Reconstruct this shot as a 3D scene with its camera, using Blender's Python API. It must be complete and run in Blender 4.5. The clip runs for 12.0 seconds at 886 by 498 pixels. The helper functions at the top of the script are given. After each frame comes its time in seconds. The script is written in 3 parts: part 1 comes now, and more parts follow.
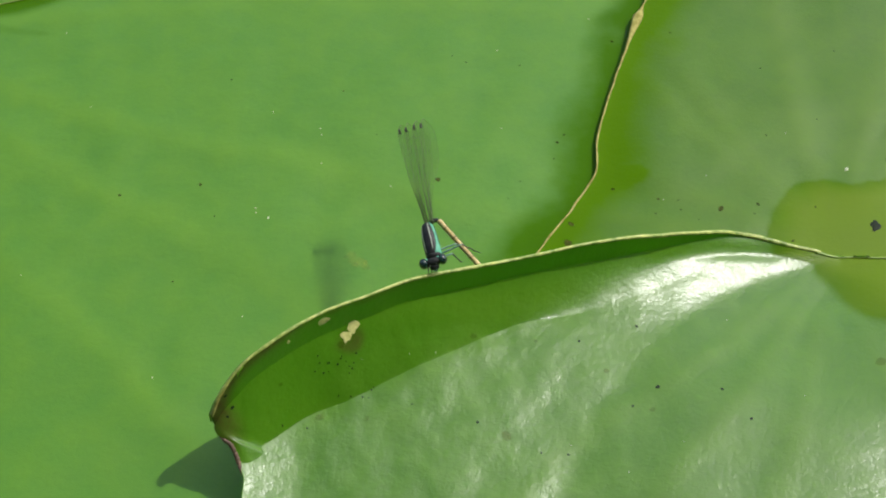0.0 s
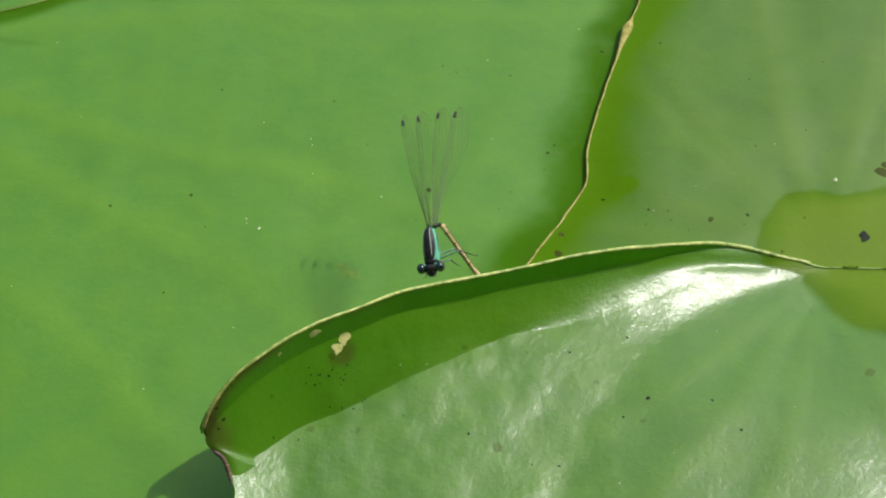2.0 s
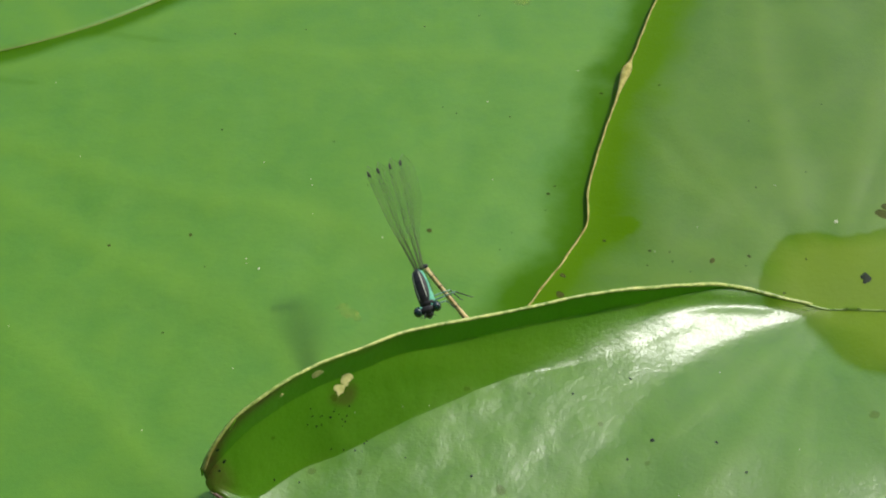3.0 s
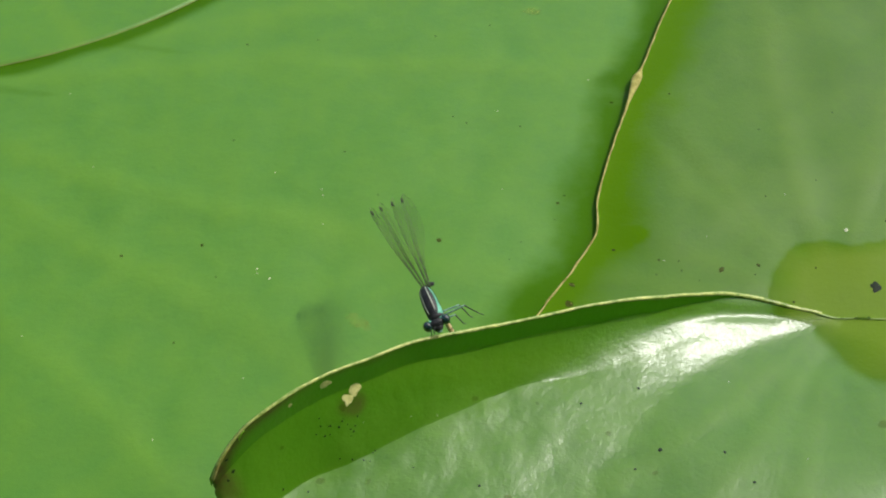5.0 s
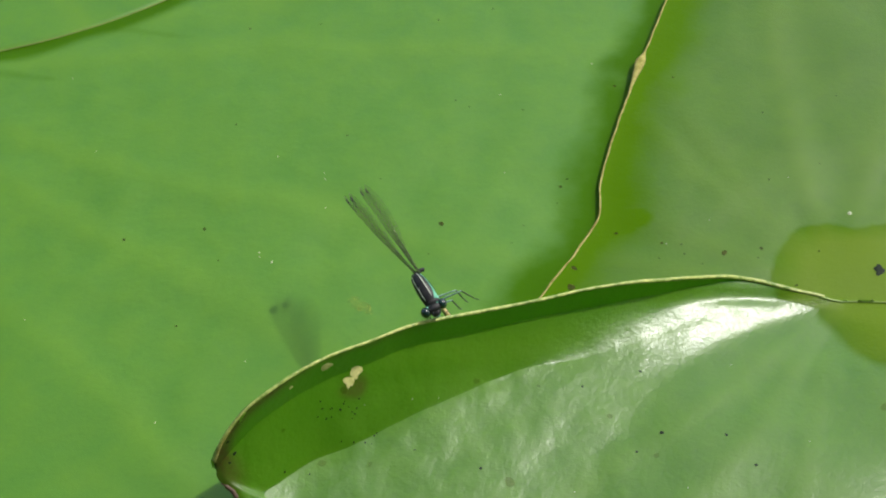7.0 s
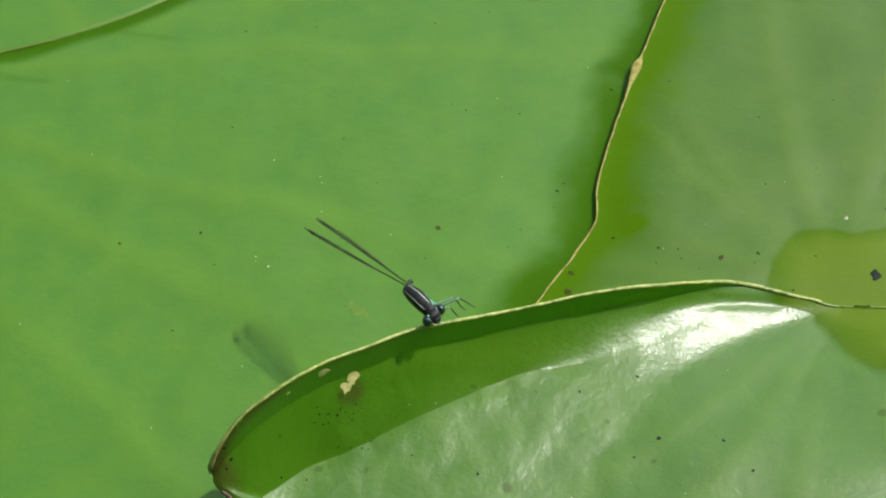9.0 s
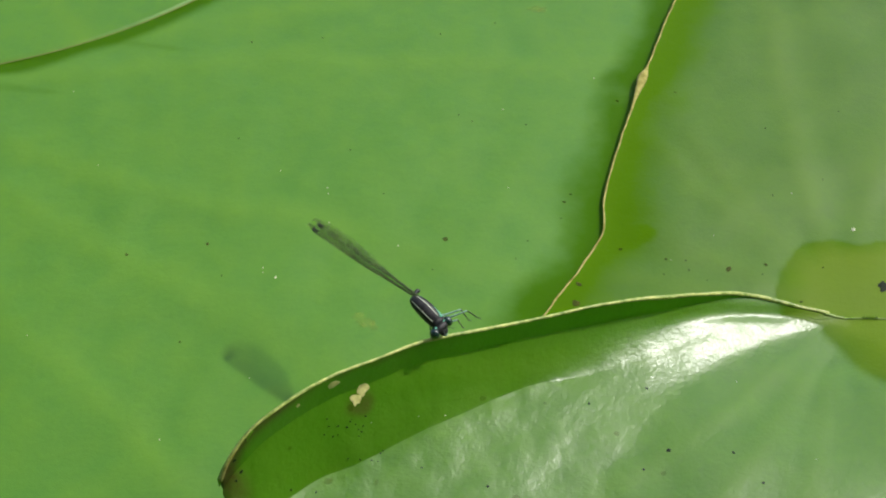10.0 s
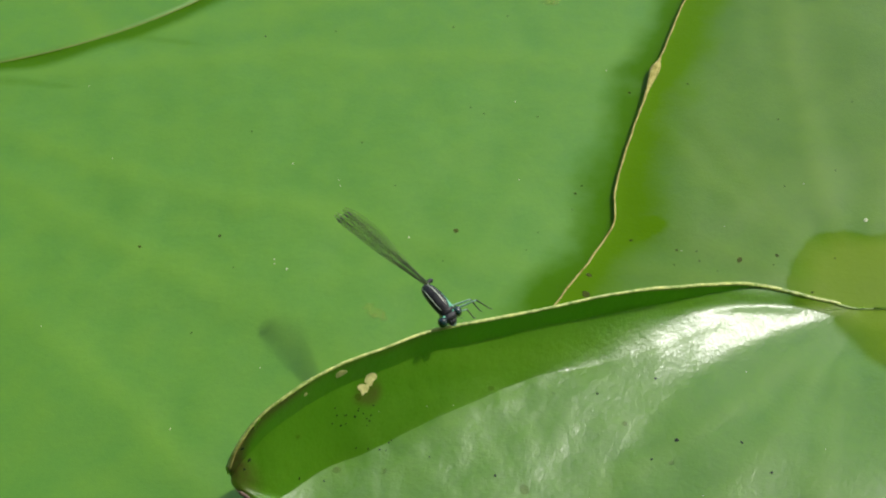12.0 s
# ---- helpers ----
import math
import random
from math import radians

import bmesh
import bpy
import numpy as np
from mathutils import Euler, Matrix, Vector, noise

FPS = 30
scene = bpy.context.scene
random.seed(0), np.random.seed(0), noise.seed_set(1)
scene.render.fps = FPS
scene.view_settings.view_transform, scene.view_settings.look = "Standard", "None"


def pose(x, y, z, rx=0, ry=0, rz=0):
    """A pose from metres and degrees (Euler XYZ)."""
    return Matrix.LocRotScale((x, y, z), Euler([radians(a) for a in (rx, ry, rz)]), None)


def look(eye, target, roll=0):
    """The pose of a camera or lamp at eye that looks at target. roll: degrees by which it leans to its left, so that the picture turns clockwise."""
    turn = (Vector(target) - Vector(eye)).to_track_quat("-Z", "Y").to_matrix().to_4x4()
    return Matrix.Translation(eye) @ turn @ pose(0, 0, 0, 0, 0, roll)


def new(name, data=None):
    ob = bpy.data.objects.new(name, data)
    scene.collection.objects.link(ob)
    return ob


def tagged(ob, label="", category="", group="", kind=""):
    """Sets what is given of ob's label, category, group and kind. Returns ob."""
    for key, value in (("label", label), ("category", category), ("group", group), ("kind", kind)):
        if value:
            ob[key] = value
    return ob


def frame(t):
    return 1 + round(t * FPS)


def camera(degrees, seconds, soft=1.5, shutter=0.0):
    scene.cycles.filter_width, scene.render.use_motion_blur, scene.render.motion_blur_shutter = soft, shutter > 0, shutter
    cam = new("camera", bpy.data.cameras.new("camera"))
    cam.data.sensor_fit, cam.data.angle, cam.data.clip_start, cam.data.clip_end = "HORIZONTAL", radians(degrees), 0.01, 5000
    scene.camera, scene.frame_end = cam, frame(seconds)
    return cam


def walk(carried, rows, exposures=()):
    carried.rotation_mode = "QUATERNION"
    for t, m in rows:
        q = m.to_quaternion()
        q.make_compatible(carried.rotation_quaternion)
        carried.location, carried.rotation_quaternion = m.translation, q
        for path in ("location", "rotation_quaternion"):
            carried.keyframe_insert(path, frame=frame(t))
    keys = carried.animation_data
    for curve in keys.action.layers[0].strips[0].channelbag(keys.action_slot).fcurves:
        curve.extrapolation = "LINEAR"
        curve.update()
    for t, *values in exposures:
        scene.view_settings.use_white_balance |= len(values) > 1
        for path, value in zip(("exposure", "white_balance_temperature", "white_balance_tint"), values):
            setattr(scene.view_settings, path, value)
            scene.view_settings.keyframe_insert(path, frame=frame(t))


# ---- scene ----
from mathutils.bvhtree import BVHTree

cam = camera(39.2, 12.0, soft=2.0)
walk(cam, [
    (0.0, pose(-0.00006, -0.11440, 0.13604, 39.587, -0.093, -0.125)),
    (0.5, pose(-0.00035, -0.11340, 0.13691, 39.367, 0.122, 0.033)),
    (1.0, pose(0.00022, -0.11405, 0.13637, 39.824, 0.052, 0.002)),
    (1.5, pose(0.00000, -0.11442, 0.13636, 40.000, 0.000, 0.000)),
    (2.0, pose(-0.00027, -0.11381, 0.13693, 39.752, -0.468, -0.441)),
    (2.5, pose(-0.00140, -0.11219, 0.13753, 39.817, -0.750, -0.550)),
    (3.0, pose(-0.00211, -0.11352, 0.13612, 41.722, -0.976, -0.690)),
    (3.5, pose(-0.00154, -0.11240, 0.13743, 41.966, -0.644, -0.272)),
    (5.5, pose(-0.00055, -0.11381, 0.13684, 41.933, -0.168, -0.181)),
    (6.0, pose(-0.00062, -0.11391, 0.13647, 41.923, -0.080, -0.115)),
    (6.5, pose(-0.00032, -0.11413, 0.13642, 41.417, 0.130, 0.037)),
    (7.0, pose(0.00031, -0.11392, 0.13662, 41.391, 0.126, 0.038)),
    (9.0, pose(-0.00024, -0.11317, 0.13695, 41.345, -0.172, -0.117)),
    (9.5, pose(-0.00007, -0.11374, 0.13656, 41.767, -0.005, 0.069)),
    (10.0, pose(-0.00204, -0.11275, 0.13712, 41.729, -0.358, -0.239)),
    (10.5, pose(-0.00082, -0.11416, 0.13627, 41.628, 0.228, 0.095)),
    (11.0, pose(-0.00055, -0.11357, 0.13659, 41.157, 0.187, 0.120)),
    (11.5, pose(0.00007, -0.11348, 0.13656, 41.299, 0.097, 0.020)),
    (12.0, pose(0.00045, -0.11394, 0.13672, 41.698, 0.654, 0.526)),
], [(0.0, 0.46), (12.0, 0.46)])

# world and sun: clear midday sky, the sun beyond the leaf and to one side
SUN_FROM = Vector((0.530, 0.225, 0.800)).normalized()
world = bpy.data.worlds.new("sky")
scene.world = world
world.use_nodes = True
wn = world.node_tree.nodes
sky = wn.new("ShaderNodeTexSky")
sky.sky_type, sky.sun_disc, sky.dust_density = "NISHITA", False, 3.0
sky.sun_elevation = math.asin(SUN_FROM.z)
sky.sun_rotation = math.atan2(SUN_FROM.x, SUN_FROM.y)
world.node_tree.links.new(sky.outputs[0], wn["Background"].inputs[0])
wn["Background"].inputs[1].default_value = 0.15
sun = new("sun", bpy.data.lights.new("sun", "SUN"))
sun.data.energy, sun.data.angle, sun.data.color = 2.4, radians(1.0), (1.0, 0.97, 0.945)
sun.matrix_world = look(SUN_FROM, (0, 0, 0))

MM = 0.001


# ---- materials ----
def shader(name):
    mat = bpy.data.materials.new(name)
    mat.use_nodes = True
    nt = mat.node_tree
    return mat, nt, nt.nodes["Principled BSDF"], nt.nodes["Material Output"]


def node(nt, kind, **values):
    n = nt.nodes.new(kind)
    for key, value in values.items():
        n.inputs[key.replace("_", " ")].default_value = value
    return n


def noise_tex(nt, coords, scale, detail=4.0, rough=0.55):
    n = node(nt, "ShaderNodeTexNoise", Scale=scale, Detail=detail, Roughness=rough)
    nt.links.new(coords, n.inputs["Vector"])
    return n.outputs["Fac"]


def ramp(nt, fac, stops):
    r = nt.nodes.new("ShaderNodeValToRGB")
    while len(r.color_ramp.elements) < len(stops):
        r.color_ramp.elements.new(0.5)
    for e, (p, c) in zip(r.color_ramp.elements, stops):
        e.position, e.color = p, (*c, 1)
    nt.links.new(fac, r.inputs["Fac"])
    return r.outputs["Color"]


def mixed(nt, fac, a, b, blend="MIX"):
    m = nt.nodes.new("ShaderNodeMix")
    m.data_type, m.blend_type = "RGBA", blend
    for value, socket in ((fac, m.inputs[0]), (a, m.inputs[6]), (b, m.inputs[7])):
        if isinstance(value, (int, float)):
            socket.default_value = value
        elif isinstance(value, tuple):
            socket.default_value = (*value, 1)
        else:
            nt.links.new(value, socket)
    return m.outputs[2]


def bump(nt, heights, strength=1.0):
    """Heights: pairs of (output, metres)."""
    last = None
    for h, d in heights:
        b = node(nt, "ShaderNodeBump", Strength=strength, Distance=d)
        nt.links.new(h, b.inputs["Height"])
        if last is not None:
            nt.links.new(last, b.inputs["Normal"])
        last = b.outputs["Normal"]
    return last


def leaf_material(name, dry, dark, wet_shade, glow, rough, crinkle, through_share=0.36, wax=0.0, grain=0.35, pond_film=((0.120, 0.240, 0.004), (0.165, 0.290, 0.012))):
    """Waxy lily leaf: mottled blade, wet and painted-shade zones by a mesh value, light through the blade."""
    mat, nt, pr, out = shader(name)
    tc = nt.nodes.new("ShaderNodeTexCoord").outputs["Object"]
    wet_shade_attr = nt.nodes.new("ShaderNodeAttribute")
    wet_shade_attr.attribute_name = "wet_shade"
    vein = nt.nodes.new("ShaderNodeAttribute")
    vein.attribute_name = "vein"
    big = noise_tex(nt, tc, 55.0, 3.0)
    mid = noise_tex(nt, tc, 260.0, 5.0, 0.6)
    fine = noise_tex(nt, tc, 1500.0, 4.0, 0.6)
    tiny = noise_tex(nt, tc, 5200.0, 2.0)
    patch = noise_tex(nt, tc, 130.0, 2.0)
    mott = mixed(nt, 0.40, mixed(nt, 0.5, big, patch), mid)
    col = ramp(nt, mott, [(0.38, dark), (0.62, dry)])
    col = mixed(nt, ramp(nt, fine, [(0.35, (0.0,) * 3), (0.75, (0.22,) * 3)]), col, tuple(v * 1.35 for v in dry))
    vcol = mixed(nt, vein.outputs["Fac"], col, (dry[0] * 1.45, dry[1] * 1.22, dry[2] * 0.8))
    # ragged edge of the wet film and the shade painted with it
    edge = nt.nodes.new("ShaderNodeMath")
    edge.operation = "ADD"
    nt.links.new(wet_shade_attr.outputs["Fac"], edge.inputs[0])
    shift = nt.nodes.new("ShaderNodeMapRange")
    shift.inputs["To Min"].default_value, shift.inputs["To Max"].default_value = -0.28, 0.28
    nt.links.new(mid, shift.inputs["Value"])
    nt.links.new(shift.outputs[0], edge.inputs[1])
    shade_film = ramp(nt, edge.outputs[0], [(0.12, (0, 0, 0)), (0.88, (1, 1, 1))])
    col = mixed(nt, shade_film, vcol, wet_shade)
    heart = nt.nodes.new("ShaderNodeAttribute")
    heart.attribute_name = "heart"
    pool = ramp(nt, heart.outputs["Fac"], [(0.44, (0, 0, 0)), (0.55, (1, 1, 1))])
    pool_col = ramp(nt, heart.outputs["Fac"], [(0.5, (0.064, 0.185, 0.001)), (0.70, pond_film[0]), (0.95, pond_film[1])])
    pool_col = mixed(nt, vein.outputs["Fac"], mixed(nt, mid, pool_col, mixed(nt, patch, pool_col, (0.17, 0.27, 0.035))), (0.20, 0.31, 0.01))
    col = mixed(nt, pool, col, pool_col)
    stain = nt.nodes.new("ShaderNodeAttribute")
    stain.attribute_name = "stain"
    blotch = mixed(nt, 1.0, stain.outputs["Fac"], ramp(nt, mixed(nt, 0.5, mid, fine), [(0.30, (0.45,) * 3), (0.62, (1.0,) * 3)]), "MULTIPLY")
    col = mixed(nt, blotch, col, (0.085, 0.062, 0.012))
    nt.links.new(col, pr.inputs["Base Color"])
    dull = mixed(nt, 1.0, shade_film, mixed(nt, 0.90, (0.0, 0.0, 0.0), pool), "LIGHTEN")
    shade_film = mixed(nt, 1.0, shade_film, pool, "LIGHTEN")
    r = mixed(nt, shade_film, ramp(nt, mid, [(0.3, (rough - 0.05,) * 3), (0.7, (rough + 0.08,) * 3)]), (0.30,) * 3)
    nt.links.new(r, pr.inputs["Roughness"])
    waxy = nt.nodes.new("ShaderNodeMapRange")
    waxy.inputs["To Min"].default_value, waxy.inputs["To Max"].default_value = wax, 0.0
    nt.links.new(shade_film, waxy.inputs["Value"])
    nt.links.new(waxy.outputs[0], pr.inputs["Coat Weight"])
    pr.inputs["Coat Roughness"].default_value = 0.24
    pr.inputs["Coat IOR"].default_value = 1.5 + 0.10 * wax
    gloss = nt.nodes.new("ShaderNodeMapRange")
    gloss.inputs["To Min"].default_value, gloss.inputs["To Max"].default_value = 0.5 + 0.2 * wax, 0.08
    nt.links.new(dull, gloss.inputs["Value"])
    nt.links.new(gloss.outputs[0], pr.inputs["Specular IOR Level"])
    nrm = bump(nt, [(mid, 0.0004 * crinkle), (fine, 0.00012 * grain), (tiny, 0.00002)])
    nt.links.new(nrm, pr.inputs["Normal"])
    nt.links.new(nrm, pr.inputs["Coat Normal"])
    tr = nt.nodes.new("ShaderNodeBsdfTranslucent")
    shine = mixed(nt, shade_film, mixed(nt, mott, tuple(v * 0.75 for v in glow), glow), tuple(v * 0.9 for v in glow))
    nt.links.new(mixed(nt, blotch, shine, (0.16, 0.13, 0.01)), tr.inputs["Color"])
    nt.links.new(nrm, tr.inputs["Normal"])
    ms = node(nt, "ShaderNodeMixShader", Fac=through_share)
    nt.links.new(pr.outputs[0], ms.inputs[1])
    nt.links.new(tr.outputs[0], ms.inputs[2])
    nt.links.new(ms.outputs[0], out.inputs["Surface"])
    return mat


def plain(name, a, b, scale, rough=0.5, height=0.0, metal=0.0, coat=0.0, spec=0.5):
    """A surface with two tones in fine grain."""
    mat, nt, pr, out = shader(name)
    tc = nt.nodes.new("ShaderNodeTexCoord").outputs["Object"]
    n = noise_tex(nt, tc, scale, 4.0, 0.6)
    nt.links.new(ramp(nt, n, [(0.35, a), (0.68, b)]), pr.inputs["Base Color"])
    pr.inputs["Roughness"].default_value, pr.inputs["Metallic"].default_value = rough, metal
    pr.inputs["Coat Weight"].default_value, pr.inputs["Specular IOR Level"].default_value = coat, spec
    if height:
        nt.links.new(bump(nt, [(n, height)]), pr.inputs["Normal"])
    return mat


def clear(name, tint, share, rough=0.25, spec=0.5):
    """Thin clear membrane: mostly see-through, with gloss."""
    mat, nt, pr, out = shader(name)
    tc = nt.nodes.new("ShaderNodeTexCoord").outputs["Object"]
    n = noise_tex(nt, tc, 900.0, 3.0)
    nt.links.new(ramp(nt, n, [(0.3, tuple(v * 0.7 for v in tint)), (0.7, tint)]), pr.inputs["Base Color"])
    pr.inputs["Roughness"].default_value = rough
    pr.inputs["Specular IOR Level"].default_value = spec
    nt.links.new(bump(nt, [(n, 0.0001)]), pr.inputs["Normal"])
    tp = nt.nodes.new("ShaderNodeBsdfTransparent")
    ms = node(nt, "ShaderNodeMixShader", Fac=share)
    nt.links.new(tp.outputs[0], ms.inputs[1])
    nt.links.new(pr.outputs[0], ms.inputs[2])
    nt.links.new(ms.outputs[0], out.inputs["Surface"])
    return mat


# third colour: wet zones, darkened to hold the shade painted along the margins
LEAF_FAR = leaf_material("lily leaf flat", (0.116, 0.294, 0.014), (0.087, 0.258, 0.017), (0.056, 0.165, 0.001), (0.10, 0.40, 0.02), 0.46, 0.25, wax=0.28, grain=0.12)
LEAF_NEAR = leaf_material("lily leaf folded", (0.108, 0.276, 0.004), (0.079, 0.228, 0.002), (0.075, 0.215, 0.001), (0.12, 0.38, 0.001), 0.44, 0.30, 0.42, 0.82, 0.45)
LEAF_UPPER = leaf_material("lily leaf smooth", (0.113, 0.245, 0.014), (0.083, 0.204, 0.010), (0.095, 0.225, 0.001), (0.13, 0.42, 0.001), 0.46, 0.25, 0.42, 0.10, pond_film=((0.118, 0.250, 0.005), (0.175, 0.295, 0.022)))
def underside_material():
    """The paler, thin-skinned lower face of the leaf, which lets much light in."""
    mat, nt, pr, out = shader("lily leaf underside")
    tc = nt.nodes.new("ShaderNodeTexCoord").outputs["Object"]
    n = noise_tex(nt, tc, 300.0, 4.0)
    nt.links.new(ramp(nt, n, [(0.35, (0.16, 0.26, 0.05)), (0.65, (0.24, 0.34, 0.07))]), pr.inputs["Base Color"])
    pr.inputs["Roughness"].default_value = 0.5
    tr = nt.nodes.new("ShaderNodeBsdfTranslucent")
    nt.links.new(ramp(nt, n, [(0.35, (0.40, 0.84, 0.03)), (0.65, (0.50, 0.93, 0.05))]), tr.inputs["Color"])
    ms = node(nt, "ShaderNodeMixShader", Fac=0.75)
    nt.links.new(pr.outputs[0], ms.inputs[1])
    nt.links.new(tr.outputs[0], ms.inputs[2])
    nt.links.new(ms.outputs[0], out.inputs["Surface"])
    return mat


UNDERSIDE = underside_material()
MARGIN = plain("leaf margin", (0.13, 0.22, 0.02), (0.48, 0.53, 0.14), 800.0, 0.4, 0.00025)
DULL_MARGIN = plain("dull leaf margin", (0.12, 0.20, 0.03), (0.165, 0.235, 0.045), 500.0, 0.75, spec=0.2)
DRY_MARGIN = plain("dry leaf margin", (0.19, 0.175, 0.03), (0.40, 0.37, 0.11), 700.0, 0.7, 0.0001, spec=0.2)
TORN = plain("torn leaf edge", (0.045, 0.026, 0.014), (0.13, 0.078, 0.045), 1200.0, 0.6, 0.0001)
NAVEL_VEIN = plain("leaf vein", (0.10, 0.20, 0.003), (0.16, 0.26, 0.010), 700.0, 0.45)
BROWN_SPOT = clear("brown spot", (0.070, 0.075, 0.010), 0.7, 0.6, 0.1)
STAIN = clear("brown stain", (0.10, 0.080, 0.015), 0.24, 0.6, 0.05)
BLACK_SPOT = plain("black spot", (0.008, 0.014, 0.010), (0.022, 0.034, 0.014), 2500.0, 0.6, spec=0.1)
PALE_PATCH = plain("bleached patch", (0.42, 0.43, 0.13), (0.66, 0.64, 0.26), 1500.0, 0.7, spec=0.1)
PALE_SPECK = plain("pale speck", (0.34, 0.40, 0.20), (0.66, 0.68, 0.45), 3000.0, 0.5)
PALE_SMEAR = clear("pale smear", (0.34, 0.44, 0.07), 0.18, 0.6, 0.1)
BACK_SCREEN = plain("added dark screen", (0.020, 0.030, 0.010), (0.060, 0.075, 0.025), 28.0, 0.9, 0.004, spec=0.1)
WATER = plain("pond water", (0.010, 0.020, 0.014), (0.016, 0.030, 0.020), 30.0, 0.06)

CHITIN = plain("black body", (0.008, 0.009, 0.009), (0.030, 0.031, 0.028), 1800.0, 0.5, 0.00003, 0.0, 0.0, 0.3)
TEAL = plain("teal body side", (0.07, 0.32, 0.19), (0.15, 0.46, 0.30), 1500.0, 0.4)
STRIPE = plain("pale body stripe", (0.30, 0.36, 0.26), (0.52, 0.56, 0.42), 1800.0, 0.4)
EYE = plain("dark eye", (0.004, 0.012, 0.010), (0.012, 0.040, 0.030), 3000.0, 0.12, 0.0, 0.0, 0.6)
RING = plain("abdomen ring", (0.16, 0.11, 0.04), (0.30, 0.22, 0.09), 1200.0, 0.45)
TAN = plain("tan abdomen", (0.46, 0.34, 0.13), (0.72, 0.57, 0.28), 1200.0, 0.4)
LEG_PALE = plain("pale leg", (0.12, 0.26, 0.18), (0.24, 0.38, 0.28), 1800.0, 0.4)
LEG_DARK = plain("dark leg", (0.010, 0.014, 0.012), (0.05, 0.06, 0.05), 1800.0, 0.4)
MEMBRANE = clear("wing membrane", (0.14, 0.20, 0.06), 0.022, 0.25)
WING_VEIN = plain("wing vein", (0.018, 0.040, 0.007), (0.075, 0.115, 0.028), 900.0, 0.3, spec=0.3)
STIGMA = plain("wing mark", (0.006, 0.008, 0.004), (0.025, 0.030, 0.016), 2500.0, 0.45, spec=0.2)


# ---- mesh helpers, all in millimetres ----
def part(name, bm, material, parent, label=""):
    me = bpy.data.meshes.new(name)
    for v in bm.verts:
        v.co *= MM
    bm.normal_update()
    bm.to_mesh(me)
    bm.free()
    for p in me.polygons:
        p.use_smooth = True
    me.materials.append(material)
    ob = new(name, me)
    ob.parent = parent
    return tagged(ob, label)


def curve_points(ctrl, n):
    """Smooth line through control points, evenly spread in n steps."""
    c = [Vector(p) for p in ctrl]
    c = [2 * c[0] - c[1]] + c + [2 * c[-1] - c[-2]]
    dense = []
    for i in range(1, len(c) - 2):
        for k in range(24):
            t = k / 24
            a, b, d, e = c[i - 1], c[i], c[i + 1], c[i + 2]
            dense.append(0.5 * (2 * b + (d - a) * t + (2 * a - 5 * b + 4 * d - e) * t * t + (3 * b - a - 3 * d + e) * t ** 3))
    dense.append(c[-2])
    run = [0.0]
    for a, b in zip(dense, dense[1:]):
        run.append(run[-1] + (b - a).length)
    out, j = [], 0
    for k in range(n + 1):
        s = run[-1] * k / n
        while j < len(run) - 2 and run[j + 1] < s:
            j += 1
        w = (s - run[j]) / max(run[j + 1] - run[j], 1e-9)
        out.append(dense[j].lerp(dense[j + 1], min(max(w, 0), 1)))
    return out


def tube(points, radii, sides=8, flat=1.0):
    """A round or flattened strand along points."""
    bm = bmesh.new()
    rings = []
    for i, p in enumerate(points):
        d = (points[min(i + 1, len(points) - 1)] - points[max(i - 1, 0)]).normalized()
        ref = Vector((0, 0, 1)) if abs(d.z) < 0.9 else Vector((1, 0, 0))
        a = d.cross(ref).normalized()
        b = a.cross(d)
        r = radii[i] if isinstance(radii, (list, tuple)) else radii
        rings.append([bm.verts.new(p + a * r * math.cos(2 * math.pi * k / sides) + b * r * flat * math.sin(2 * math.pi * k / sides)) for k in range(sides)])
    for r0, r1 in zip(rings, rings[1:]):
        for k in range(sides):
            bm.faces.new((r0[k], r0[(k + 1) % sides], r1[(k + 1) % sides], r1[k]))
    bm.faces.new(rings[0][::-1])
    bm.faces.new(rings[-1])
    return bm


def smooth(a, b, x):
    t = min(max((x - a) / (b - a), 0.0), 1.0)
    return t * t * (3 - 2 * t)


def wave(x, y, scale, seed=0.0):
    return noise.noise((x / scale + seed, y / scale - seed, seed * 1.7))


def blade(name, grid, thick, material, parent, wet_shade, vein, label="", heart=None, stain=None, crisp=None):
    """A leaf blade from rows of points, given a thickness, with wet-and-painted-shade and vein values at its points."""
    rows, cols = len(grid), len(grid[0])
    verts = [p for row in grid for p in row]
    faces = [(i * cols + j, i * cols + j + 1, (i + 1) * cols + j + 1, (i + 1) * cols + j) for i in range(rows - 1) for j in range(cols - 1)]
    me = bpy.data.meshes.new(name)
    me.from_pydata([tuple(v * MM for v in p) for p in verts], [], faces)
    if sum(p.normal.z for p in me.polygons) < 0:
        me.flip_normals()
    wa = me.attributes.new("wet_shade", "FLOAT", "POINT")
    wa.data.foreach_set("value", [wet_shade(*p) for p in verts])
    if heart:
        ha = me.attributes.new("heart", "FLOAT", "POINT")
        ha.data.foreach_set("value", [heart(*p) for p in verts])
    if stain:
        sa = me.attributes.new("stain", "FLOAT", "POINT")
        sa.data.foreach_set("value", [stain(*p) for p in verts])
    va = me.attributes.new("vein", "FLOAT", "POINT")
    va.data.foreach_set("value", [vein(*p) for p in verts])
    for p in me.polygons:
        p.use_smooth = True
    if crisp:
        row, reach = crisp
        edge = me.attributes.new("sharp_edge", "BOOLEAN", "EDGE")
        first, last = row * cols, (row + 1) * cols
        for e in me.edges:
            a, b = e.vertices
            if first <= a < last and first <= b < last and verts[a][0] < reach:
                edge.data[e.index].value = True
    me.materials.append(material)
    ob = new(name, me)
    ob.parent = parent
